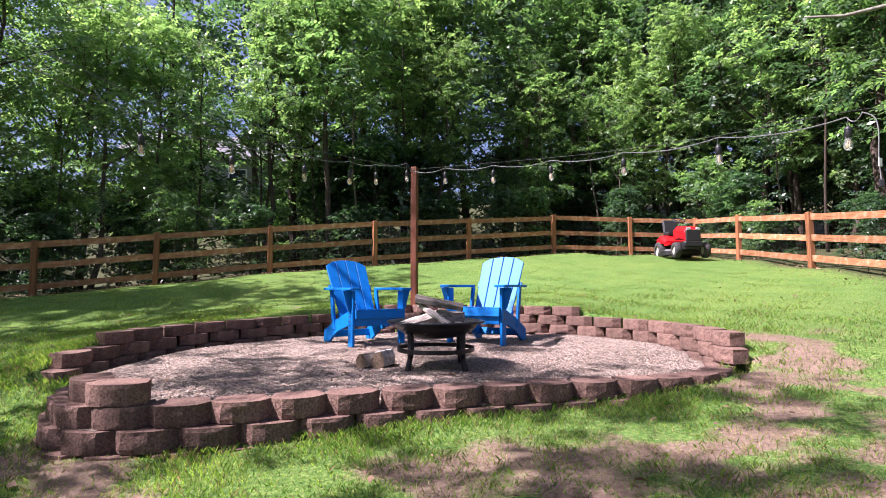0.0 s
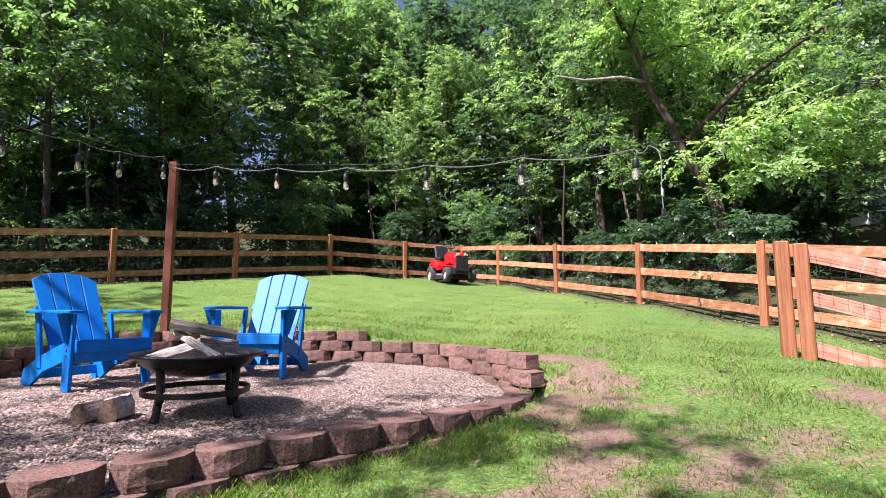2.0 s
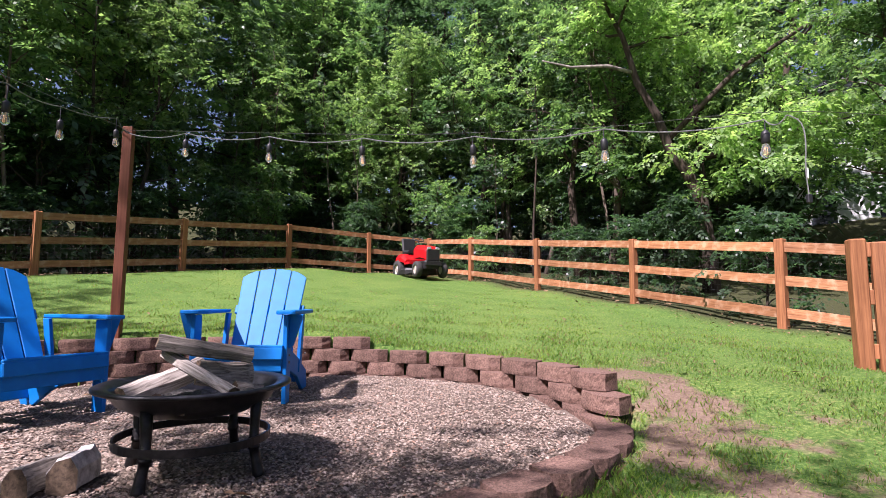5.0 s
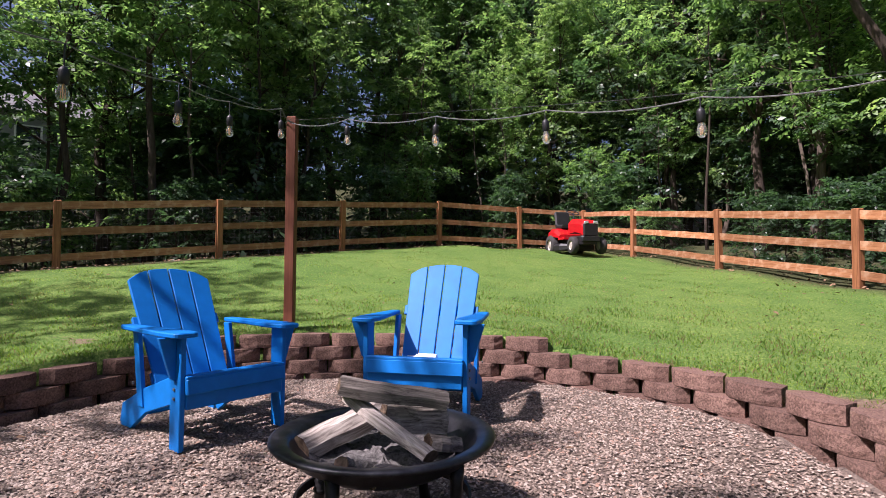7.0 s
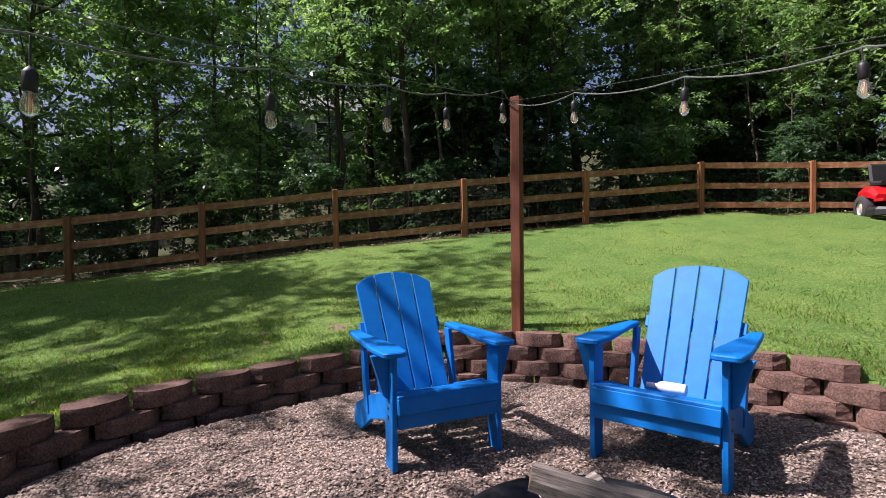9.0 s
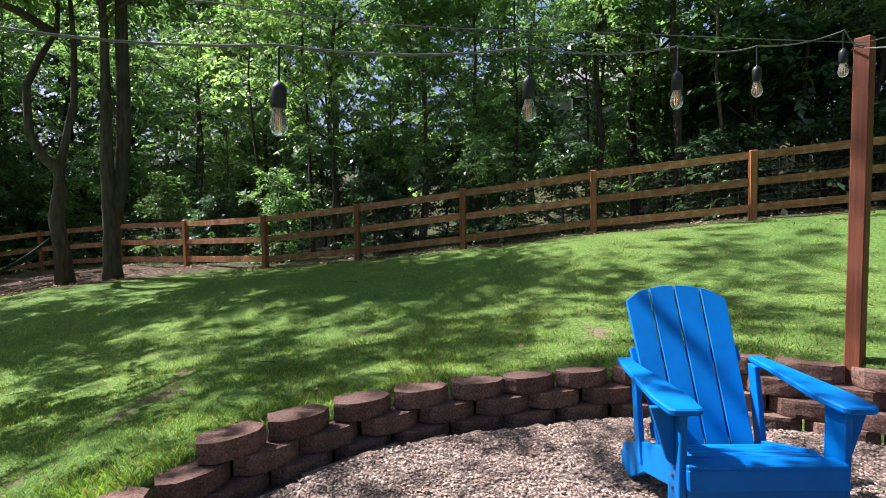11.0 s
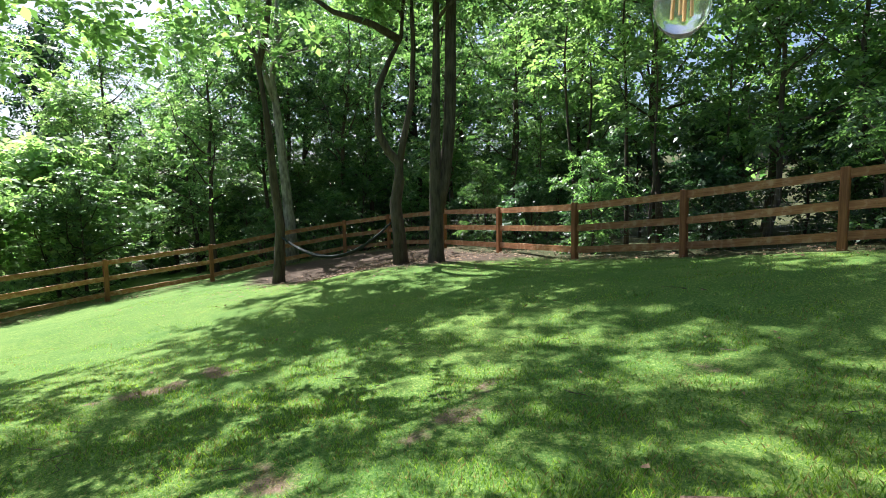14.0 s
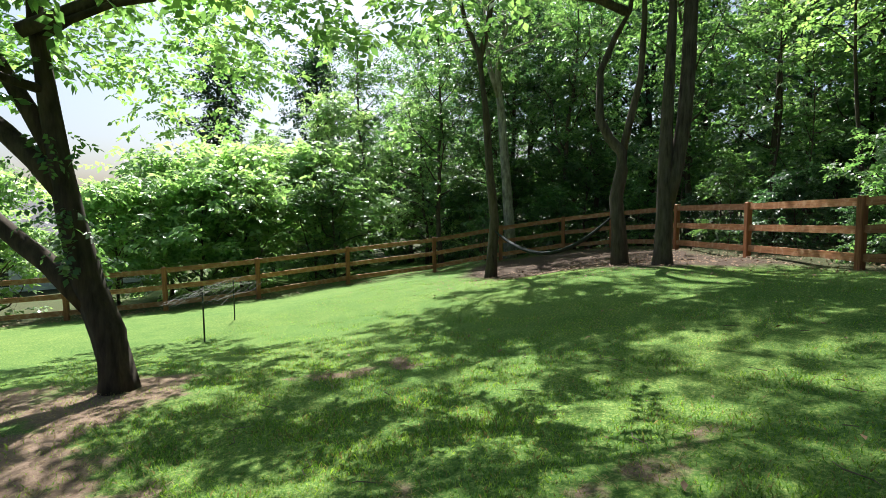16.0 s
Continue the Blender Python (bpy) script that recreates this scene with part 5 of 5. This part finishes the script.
def mower():
    x, y = 4.05, 18.1
    root = empty("ride_on_mower", pose(x, y, float(ground_z(x, y)), 0, 0, 16) @ Matrix.Diagonal((1.02, 1.02, 1.14, 1)))
    tagged(root, "red ride-on lawn mower with black seat and grille", "lawn mower")
    # front towards -y
    def loft(name, rows, material, label=""):
        bm = bmesh.new()
        rings = []
        for yy, hw, z0, z1, rr in rows:
            rings.append([bm.verts.new(p) for p in ((-hw, yy, z0), (hw, yy, z0), (hw, yy, z1 - rr), (hw - rr, yy, z1), (-hw + rr, yy, z1), (-hw, yy, z1 - rr))])
        for a, b in zip(rings, rings[1:]):
            for i in range(6):
                bm.faces.new((a[i], a[(i + 1) % 6], b[(i + 1) % 6], b[i]))
        bm.faces.new(rings[0][::-1])
        bm.faces.new(rings[-1])
        bmesh.ops.recalc_face_normals(bm, faces=bm.faces)
        return part(name, bm, material, root, label)
    hood = loft("hood", [(-0.80, 0.19, 0.42, 0.70, 0.09), (-0.74, 0.23, 0.46, 0.78, 0.11), (-0.45, 0.25, 0.52, 0.83, 0.12), (-0.05, 0.24, 0.50, 0.86, 0.11), (0.02, 0.18, 0.50, 0.82, 0.08)], RED, "glossy red bonnet")
    part("grille", one_board((0.41, 0.06, 0.30), pose(0, -0.80, 0.555), 0.02), BLACK, hood, "black slotted grille")
    for s in (-1, 1):
        part("headlight", one_board((0.12, 0.04, 0.06), pose(s * 0.13, -0.82, 0.725, 0, s * 8), 0.01), CHROME, hood)
    loft("bumper", [(-0.86, 0.24, 0.30, 0.40, 0.03), (-0.78, 0.27, 0.28, 0.42, 0.03)], BLACK)
    loft("frame", [(-0.75, 0.2, 0.22, 0.42, 0.02), (0.8, 0.22, 0.25, 0.45, 0.02)], BLACK)
    loft("fender", [(0.18, 0.40, 0.40, 0.50, 0.05), (0.42, 0.44, 0.45, 0.66, 0.10), (0.75, 0.44, 0.45, 0.66, 0.10), (0.92, 0.38, 0.42, 0.56, 0.06)], RED, "red rear fender")
    loft("footrest", [(-0.15, 0.42, 0.36, 0.41, 0.01), (0.2, 0.42, 0.36, 0.41, 0.01)], RED)
    loft("cutting_deck", [(-0.28, 0.40, 0.12, 0.24, 0.04), (-0.1, 0.54, 0.10, 0.26, 0.05), (0.22, 0.54, 0.10, 0.26, 0.05), (0.34, 0.4, 0.12, 0.24, 0.04)], BLACK, "dark steel mowing deck")
    seat = loft("seat", [(0.36, 0.22, 0.68, 0.76, 0.04), (0.74, 0.23, 0.68, 0.78, 0.04)], BLACK)
    bm = one_board((0.46, 0.10, 0.40), pose(0, 0.78, 0.92, -14), 0.04)
    part("seat_back", bm, BLACK, seat)
    bm = bmesh.new()
    tube(bm, [(0, 0.02, 0.8), (0, 0.14, 1.02)], 0.02, 8)
    col = part("steering_column", bm, BLACK, root)
    bm = bmesh.new()
    tube(bm, [Vector((0.17 * math.cos(a), 0.15 + 0.155 * math.sin(a), 1.04 + 0.07 * math.sin(a))) for a in np.linspace(0, 6.2832, 25)], 0.014, 6)
    for a in (0.5, 2.64, 4.71):
        tube(bm, [(0, 0.15, 1.02), (0.17 * math.cos(a), 0.15 + 0.155 * math.sin(a), 1.04 + 0.07 * math.sin(a))], 0.01, 5)
    part("steering_wheel", bm, BLACK, col)
    for s in (-1, 1):
        wheel(root, s * 0.40, -0.62, 0.20, 0.16, "small front wheel with pale rim")
        wheel(root, s * 0.38, 0.62, 0.25, 0.22, "wide rear wheel")


mower()


# ---------------------------------------------------------------- string lights
def string_lights():
    root = empty("string_lights", pose(0, 0, 0))
    tagged(root, "outdoor string lights with clear bulbs, hung from the pole", "string lights")
    right = [(-0.12, 7.95, 2.13), (0.69, 7.42, 1.993), (1.48, 6.914, 1.883), (2.258, 6.313, 1.77), (3.0, 5.723, 1.695), (3.70, 5.13, 1.615)]
    left = [(-0.79, 8.15, 2.24), (-0.95, 7.42, 2.07), (-0.885, 6.53, 1.905), (-0.976, 5.69, 1.79), (-1.15, 4.775, 1.695), (-1.25, 3.9, 1.66)]
    hook, tie = (-0.75, 8.34, 2.44), (-0.2, -7.0, 2.6)

    def cable(ends, bulbs, sag, name, hang):
        nodes = [ends[0]] + [(b[0], b[1], b[2] + hang) for b in bulbs] + [ends[1]]
        bm = bmesh.new()
        pts = []
        for a, b in zip(nodes, nodes[1:]):
            A, B = Vector(a), Vector(b)
            for k in range(8):
                t = k / 8
                p = A.lerp(B, t)
                p.z -= sag * 4 * t * (1 - t)
                pts.append(p)
        pts.append(Vector(nodes[-1]))
        tube(bm, pts, 0.0042, 5)
        part(name, bm, CABLE, root)

    end = (3.75, 5.02, 1.845)
    cable((hook, end), right, 0.045, "cable", 0.235)
    cable((hook, tie), left, 0.03, "cable", 0.285)
    bm = bmesh.new()
    wire = [(*hook[:2], hook[2] + 0.03), (1.48, 6.914, 2.15), (2.258, 6.313, 2.035), (3.0, 5.723, 1.945), (3.75, 5.02, 1.865), (5.4, 5.2, 2.02), (7.5, 5.4, 2.3)]
    tube(bm, smooth_line(wire, 0.2), 0.0022, 4)
    tube(bm, smooth_line([(*hook[:2], hook[2] + 0.03), (-0.95, 6.4, 2.24), (-1.2, 4.76, 2.1), (-1.1, 2.8, 2.12), tie], 0.2), 0.0022, 4)
    part("support_wire", bm, STEEL, root, "thin steel support wire")
    bm = bmesh.new()
    tube(bm, smooth_line([end, (3.80, 4.985, 1.80), (3.815, 4.97, 1.70), (3.81, 4.975, 1.52), (3.815, 4.97, 1.36)], 0.03), 0.004, 5)
    tail = part("plug_lead", bm, CABLE, root)
    part("tag", one_board((0.035, 0.006, 0.055), pose(3.812, 4.965, 1.49, 0, 4, 40), 0.001), WHITE, tail, "small white paper tag")
    part("plug", one_board((0.03, 0.02, 0.05), pose(3.815, 4.97, 1.35), 0.004), BLACK, tail)
    rng = random.Random(3)
    meshes = {}

    def shared(name, profile, material, sides=16):
        if name not in meshes:
            bm = bmesh.new()
            lathe(bm, profile, sides)
            me = bpy.data.meshes.new(name)
            bm.to_mesh(me)
            bm.free()
            me.materials.append(material)
            me.polygons.foreach_set("use_smooth", [True] * len(me.polygons))
            meshes[name] = me
        return meshes[name]

    for x, y, z in right + left:
        cord = 0.232 if (x, y, z) in right else 0.282
        s = new("socket", shared("socket" if cord < 0.25 else "socket_long", [(0.0, cord), (0.0035, cord), (0.004, cord - 0.004), (0.004, 0.19), (0.004, 0.18), (0.004, 0.175), (0.012, 0.17), (0.022, 0.158), (0.024, 0.15), (0.024, 0.092), (0.020, 0.088), (0.0, 0.088)], BLACK))
        s.parent = root
        s.matrix_basis = pose(x, y, z, rng.uniform(-3, 3), rng.uniform(-3, 3), rng.uniform(0, 360))
        g = new("bulb", shared("bulb", [(0.0, 0.0), (0.010, 0.002), (0.022, 0.012), (0.0285, 0.027), (0.029, 0.037), (0.0255, 0.055), (0.020, 0.075), (0.0175, 0.09)], GLASS))
        g.parent = s
        g["label"] = "clear glass bulb with amber filament"
        g.visible_shadow = False
        if "filament" not in meshes:
            bm = bmesh.new()
            for k in range(4):
                a = k * 1.571
                tube(bm, [(0.008 * math.cos(a), 0.008 * math.sin(a), 0.022), (0.006 * math.cos(a), 0.006 * math.sin(a), 0.068)], 0.0016, 4)
            tube(bm, [(0, 0, 0.088), (0, 0, 0.06)], 0.004, 6)
            me = bpy.data.meshes.new("filament")
            bm.to_mesh(me)
            bm.free()
            me.materials.append(BRASS)
            meshes["filament"] = me
        f = new("filament", meshes["filament"])
        f.parent = s


string_lights()


# ---------------------------------------------------------------- hammock, net, bottle, stray bits
def hammock():
    root = empty("hammock")
    tagged(root, "dark hammock slung between two trees", "hammock")
    a, b = Vector((-14.72, 0.85, 0.72)), Vector((-13.62, 3.82, 1.15))
    n = 24
    verts, faces = [], []
    for i in range(n + 1):
        t = i / n
        p = a.lerp(b, t)
        p.z -= 0.72 * 4 * t * (1 - t)
        wdt = 0.02 + 0.20 * math.sin(math.pi * t) ** 0.7
        nrm = Vector((0.94, -0.35, 0))
        for k in range(5):
            u = k / 4 - 0.5
            verts.append(tuple(p + nrm * u * wdt + Vector((0, 0, 0.30 * wdt * (4 * u * u)))))
    for i in range(n):
        for k in range(4):
            q = 5 * i + k
            faces.append((q, q + 1, q + 6, q + 5))
    cloth = link_mesh("cloth", verts, faces, HAMMOCK, root, "", True)
    so = cloth.modifiers.new("thick", "SOLIDIFY")
    so.thickness = 0.02
    bm = bmesh.new()
    tube(bm, [a + Vector((-0.12, -0.16, 0.05)), a], 0.012, 5)
    tube(bm, [b, b + Vector((0.02, 0.14, 0.05))], 0.012, 5)
    part("rope", bm, HAMMOCK, root)


hammock()


def netting():
    root = empty("net_frame")
    tagged(root, "grey garden netting draped over two thin black stakes", "netting")
    stakes = [(-7.99, -2.24), (-9.93, -3.42)]
    tops = []
    for x, y in stakes:
        z = float(ground_z(x, y))
        bm = bmesh.new()
        tube(bm, [(x, y, z - 0.15), (x, y, z + 0.84)], 0.014, 6)
        part("stake", bm, BLACK, root)
        tops.append(Vector((x, y, z + 0.84)))
    d = (tops[1] - tops[0])
    side = Vector((-d.y, d.x, 0)).normalized()
    bm = bmesh.new()
    rng = random.Random(6)
    for k in range(16):
        off = (k / 15 - 0.5) * 0.9
        pts = [tops[0] + d * (t * 1.6 - 0.3) + side * off + Vector((0, 0, -0.28 * abs(off) - 0.10 * (t - 0.5) ** 2 + 0.05 * math.sin(7 * t + k) + rng.uniform(-0.01, 0.01))) for t in np.linspace(0, 1, 9)]
        tube(bm, pts, 0.0022, 3, False)
    for k in range(22):
        t = k / 21
        pts = [tops[0] + d * (t * 1.6 - 0.3) + side * off + Vector((0, 0, -0.28 * abs(off) - 0.10 * (t - 0.5) ** 2 + 0.03 * math.sin(9 * off + k))) for off in np.linspace(-0.45, 0.45, 7)]
        tube(bm, pts, 0.0022, 3, False)
    part("net", bm, STEEL, root, "grey wire netting")


netting()


def bottle():
    bm = bmesh.new()
    lathe(bm, [(0.0, 0.0), (0.026, 0.0), (0.03, 0.006), (0.03, 0.13), (0.022, 0.15), (0.013, 0.158), (0.013, 0.215), (0.0, 0.215)], 18)
    ob = part("spray_bottle", bm, WHITE, None, "", True)
    tagged(ob, "white plastic bottle lying on the chair seat", "bottle")
    m = chair2.matrix_basis @ pose(0.06, 0.33, 0.345, 0, -90, 0)
    ob.matrix_basis = m


bottle()


def scatter_leaves():
    """Dry leaves, bits of bark and twigs on lawn, gravel and under the fence."""
    rng = np.random.default_rng(19)
    xs, ys = [], []
    for a, b in list(zip(BACK_POSTS, BACK_POSTS[1:])) + list(zip(SIDE_POSTS, SIDE_POSTS[1:])) + list(zip(LOW_POSTS, LOW_POSTS[1:])):
        t = rng.uniform(0, 1, 170)
        xs.append(a[0] + (b[0] - a[0]) * t + rng.normal(0, 0.45, 170))
        ys.append(a[1] + (b[1] - a[1]) * t + rng.normal(0, 0.45, 170))
    xs.append(rng.normal(-14.6, 1.6, 2600))
    ys.append(rng.normal(3.6, 1.9, 2600))
    xs.append(rng.uniform(-9, 6, 200))
    ys.append(rng.uniform(0, 14, 200))
    xs.append(rng.uniform(-1.5, 3.5, 30))
    ys.append(rng.uniform(2.4, 5.0, 30))
    x, y = np.concatenate(xs), np.concatenate(ys)
    pit = inside(PIT, x, y)
    z = np.where(pit, gravel_z(x, y) + 0.02, ground_z(x, y) + 0.03)
    n = len(x)
    a = rng.uniform(0, 6.283, n)
    L = rng.uniform(0.03, 0.085, n)
    W = L * rng.uniform(0.25, 0.7, n)
    d = np.stack([np.cos(a), np.sin(a), rng.normal(0, 0.3, n)], -1)
    s = np.stack([-np.sin(a), np.cos(a), rng.normal(0, 0.3, n)], -1)
    p = np.stack([x, y, z], -1)
    co = np.stack([p - d * L[:, None] / 2, p + s * W[:, None] / 2 + [0, 0, 0.008], p + d * L[:, None] / 2, p - s * W[:, None] / 2 + [0, 0, 0.008]], 1)
    f = np.arange(n)[:, None] * 4 + np.arange(4)[None]
    ob = new("leaf_litter", grid_mesh("leaf_litter", co.reshape(-1, 3), f, LITTER))
    tagged(ob, "dry brown leaves scattered under the fence and trees", "leaf litter", kind="stuff")
    bm = bmesh.new()
    for _ in range(34):
        px, py = rng.uniform(-8, -2.2), rng.uniform(1.5, 8.5)
        if bool(inside(PIT, np.array(px), np.array(py))):
            continue
        aa, ll = rng.uniform(0, 6.283), rng.uniform(0.10, 0.28)
        q = [Vector((px + math.cos(aa) * ll * t, py + math.sin(aa) * ll * t + 0.02 * math.sin(9 * t), float(ground_z(px, py)) + 0.035)) for t in (-0.5, -0.15, 0.2, 0.5)]
        tube(bm, q, [0.003, 0.004, 0.003, 0.0015], 4)
    ob = part("twigs", bm, BARK)
    tagged(ob, "fallen grey twigs on the lawn", "twigs", kind="stuff")


scatter_leaves()


# ---------------------------------------------------------------- grass
def grass(name, label, material, count, seed, tall, dry=False):
    rng = np.random.default_rng(seed)
    px = np.concatenate([rng.uniform(-15, 8, count), rng.normal(0.3, 3.2, count * 2)])
    py = np.concatenate([rng.uniform(-3, 19.5, count), rng.normal(3.4, 3.0, count * 2)])
    u = rng.uniform(0, 1, len(px))
    clump = 0.5 + 0.5 * np.sin(3.3 * px + 1.7 * np.sin(2.1 * py)) * np.sin(2.9 * py + 1.3 * np.sin(2.6 * px))
    soil = soil_at(px, py)
    tuft = 0.5 + 0.5 * np.sin(11 * px + 3 * np.sin(5 * py)) * np.sin(12 * py + 2 * np.sin(7 * px))
    keep = inside(OUTER, px, py) & ~inside(TROUGH, px, py) & (edge_distance(TROUGH, px, py) > 0.02) & (u < (1.05 - 1.05 * soil) * (0.55 + 0.45 * clump) * np.where(soil > 0.3, 0.25 + 1.5 * tuft, 1)) & (woods_at(px, py) < 0.5 * u + 0.05) & (mulch_at(px, py) < 0.4 + 0.3 * u)
    x, y, clump = px[keep], py[keep], clump[keep]
    n = len(x)
    far = np.maximum(np.minimum(np.hypot(x - 1.2, y - 2.8), np.hypot(x + 0.8, y - 4.7)), 0.8)
    edge = np.exp(-edge_distance(TROUGH, x, y) / 0.18)
    h = tall * rng.uniform(0.45, 1.1, n) * (0.7 + 0.5 * clump) * (1 + np.where(y < 5.0, 1.5, 0.5) * edge) * np.clip(1.15 - far / 22, 0.6, 1.0)
    w = 0.0021 * np.clip(far / 2.4, 0.85, 2.2) * rng.uniform(0.7, 1.4, n)
    a = rng.uniform(0, 6.283, n)
    lean = rng.uniform(0.1, 0.9, n) * h
    b = rng.uniform(0, 6.283, n)
    base = np.stack([x, y, ground_z(x, y) - 0.005], -1)
    s = np.stack([np.cos(a), np.sin(a), 0 * a], -1) * w[:, None]
    tip = base + np.stack([np.cos(b) * lean, np.sin(b) * lean, h], -1)
    mid = base + np.stack([np.cos(b) * lean * 0.3, np.sin(b) * lean * 0.3, h * 0.6], -1)
    co = np.stack([base - s, base + s, tip, mid - s * 0.4], 1)
    f = np.arange(n)[:, None] * 4 + np.arange(4)[None]
    ob = new(name, grid_mesh(name, co.reshape(-1, 3), f, material))
    tagged(ob, label, "grass", kind="stuff")


grass("grass", "short green lawn grass, thicker along the wall", GRASS, 175000, 51, 0.036)
def straw():
    """Dead blades, thatch and crumbs lying on the worn soil."""
    rng = np.random.default_rng(61)
    x, y = rng.uniform(-6.8, 6.2, 90000), rng.uniform(-1.5, 7.2, 90000)
    keep = (soil_at(x, y) > 0.22 + 0.3 * rng.uniform(0, 1, len(x))) & ~inside(TROUGH, x, y)
    x, y = x[keep], y[keep]
    n = len(x)
    a, L = rng.uniform(0, 6.283, n), rng.uniform(0.015, 0.06, n)
    d = np.stack([np.cos(a), np.sin(a), rng.normal(0, 0.25, n)], -1) * L[:, None]
    s = np.stack([-np.sin(a), np.cos(a), 0 * a], -1) * rng.uniform(0.001, 0.0026, n)[:, None]
    p = np.stack([x, y, ground_z(x, y) + rng.uniform(0.006, 0.022, n)], -1)
    co = np.stack([p - d / 2 - s, p - d / 2 + s, p + d / 2 + s, p + d / 2 - s], 1)
    f = np.arange(n)[:, None] * 4 + np.arange(4)[None]
    tagged(new("straw", grid_mesh("straw", co.reshape(-1, 3), f, DRY)), "dead straw and thatch lying on worn clay", "straw", kind="stuff")


straw()
grass("dry_grass", "straw-coloured dry blades among the lawn", DRY, 40000, 52, 0.036)
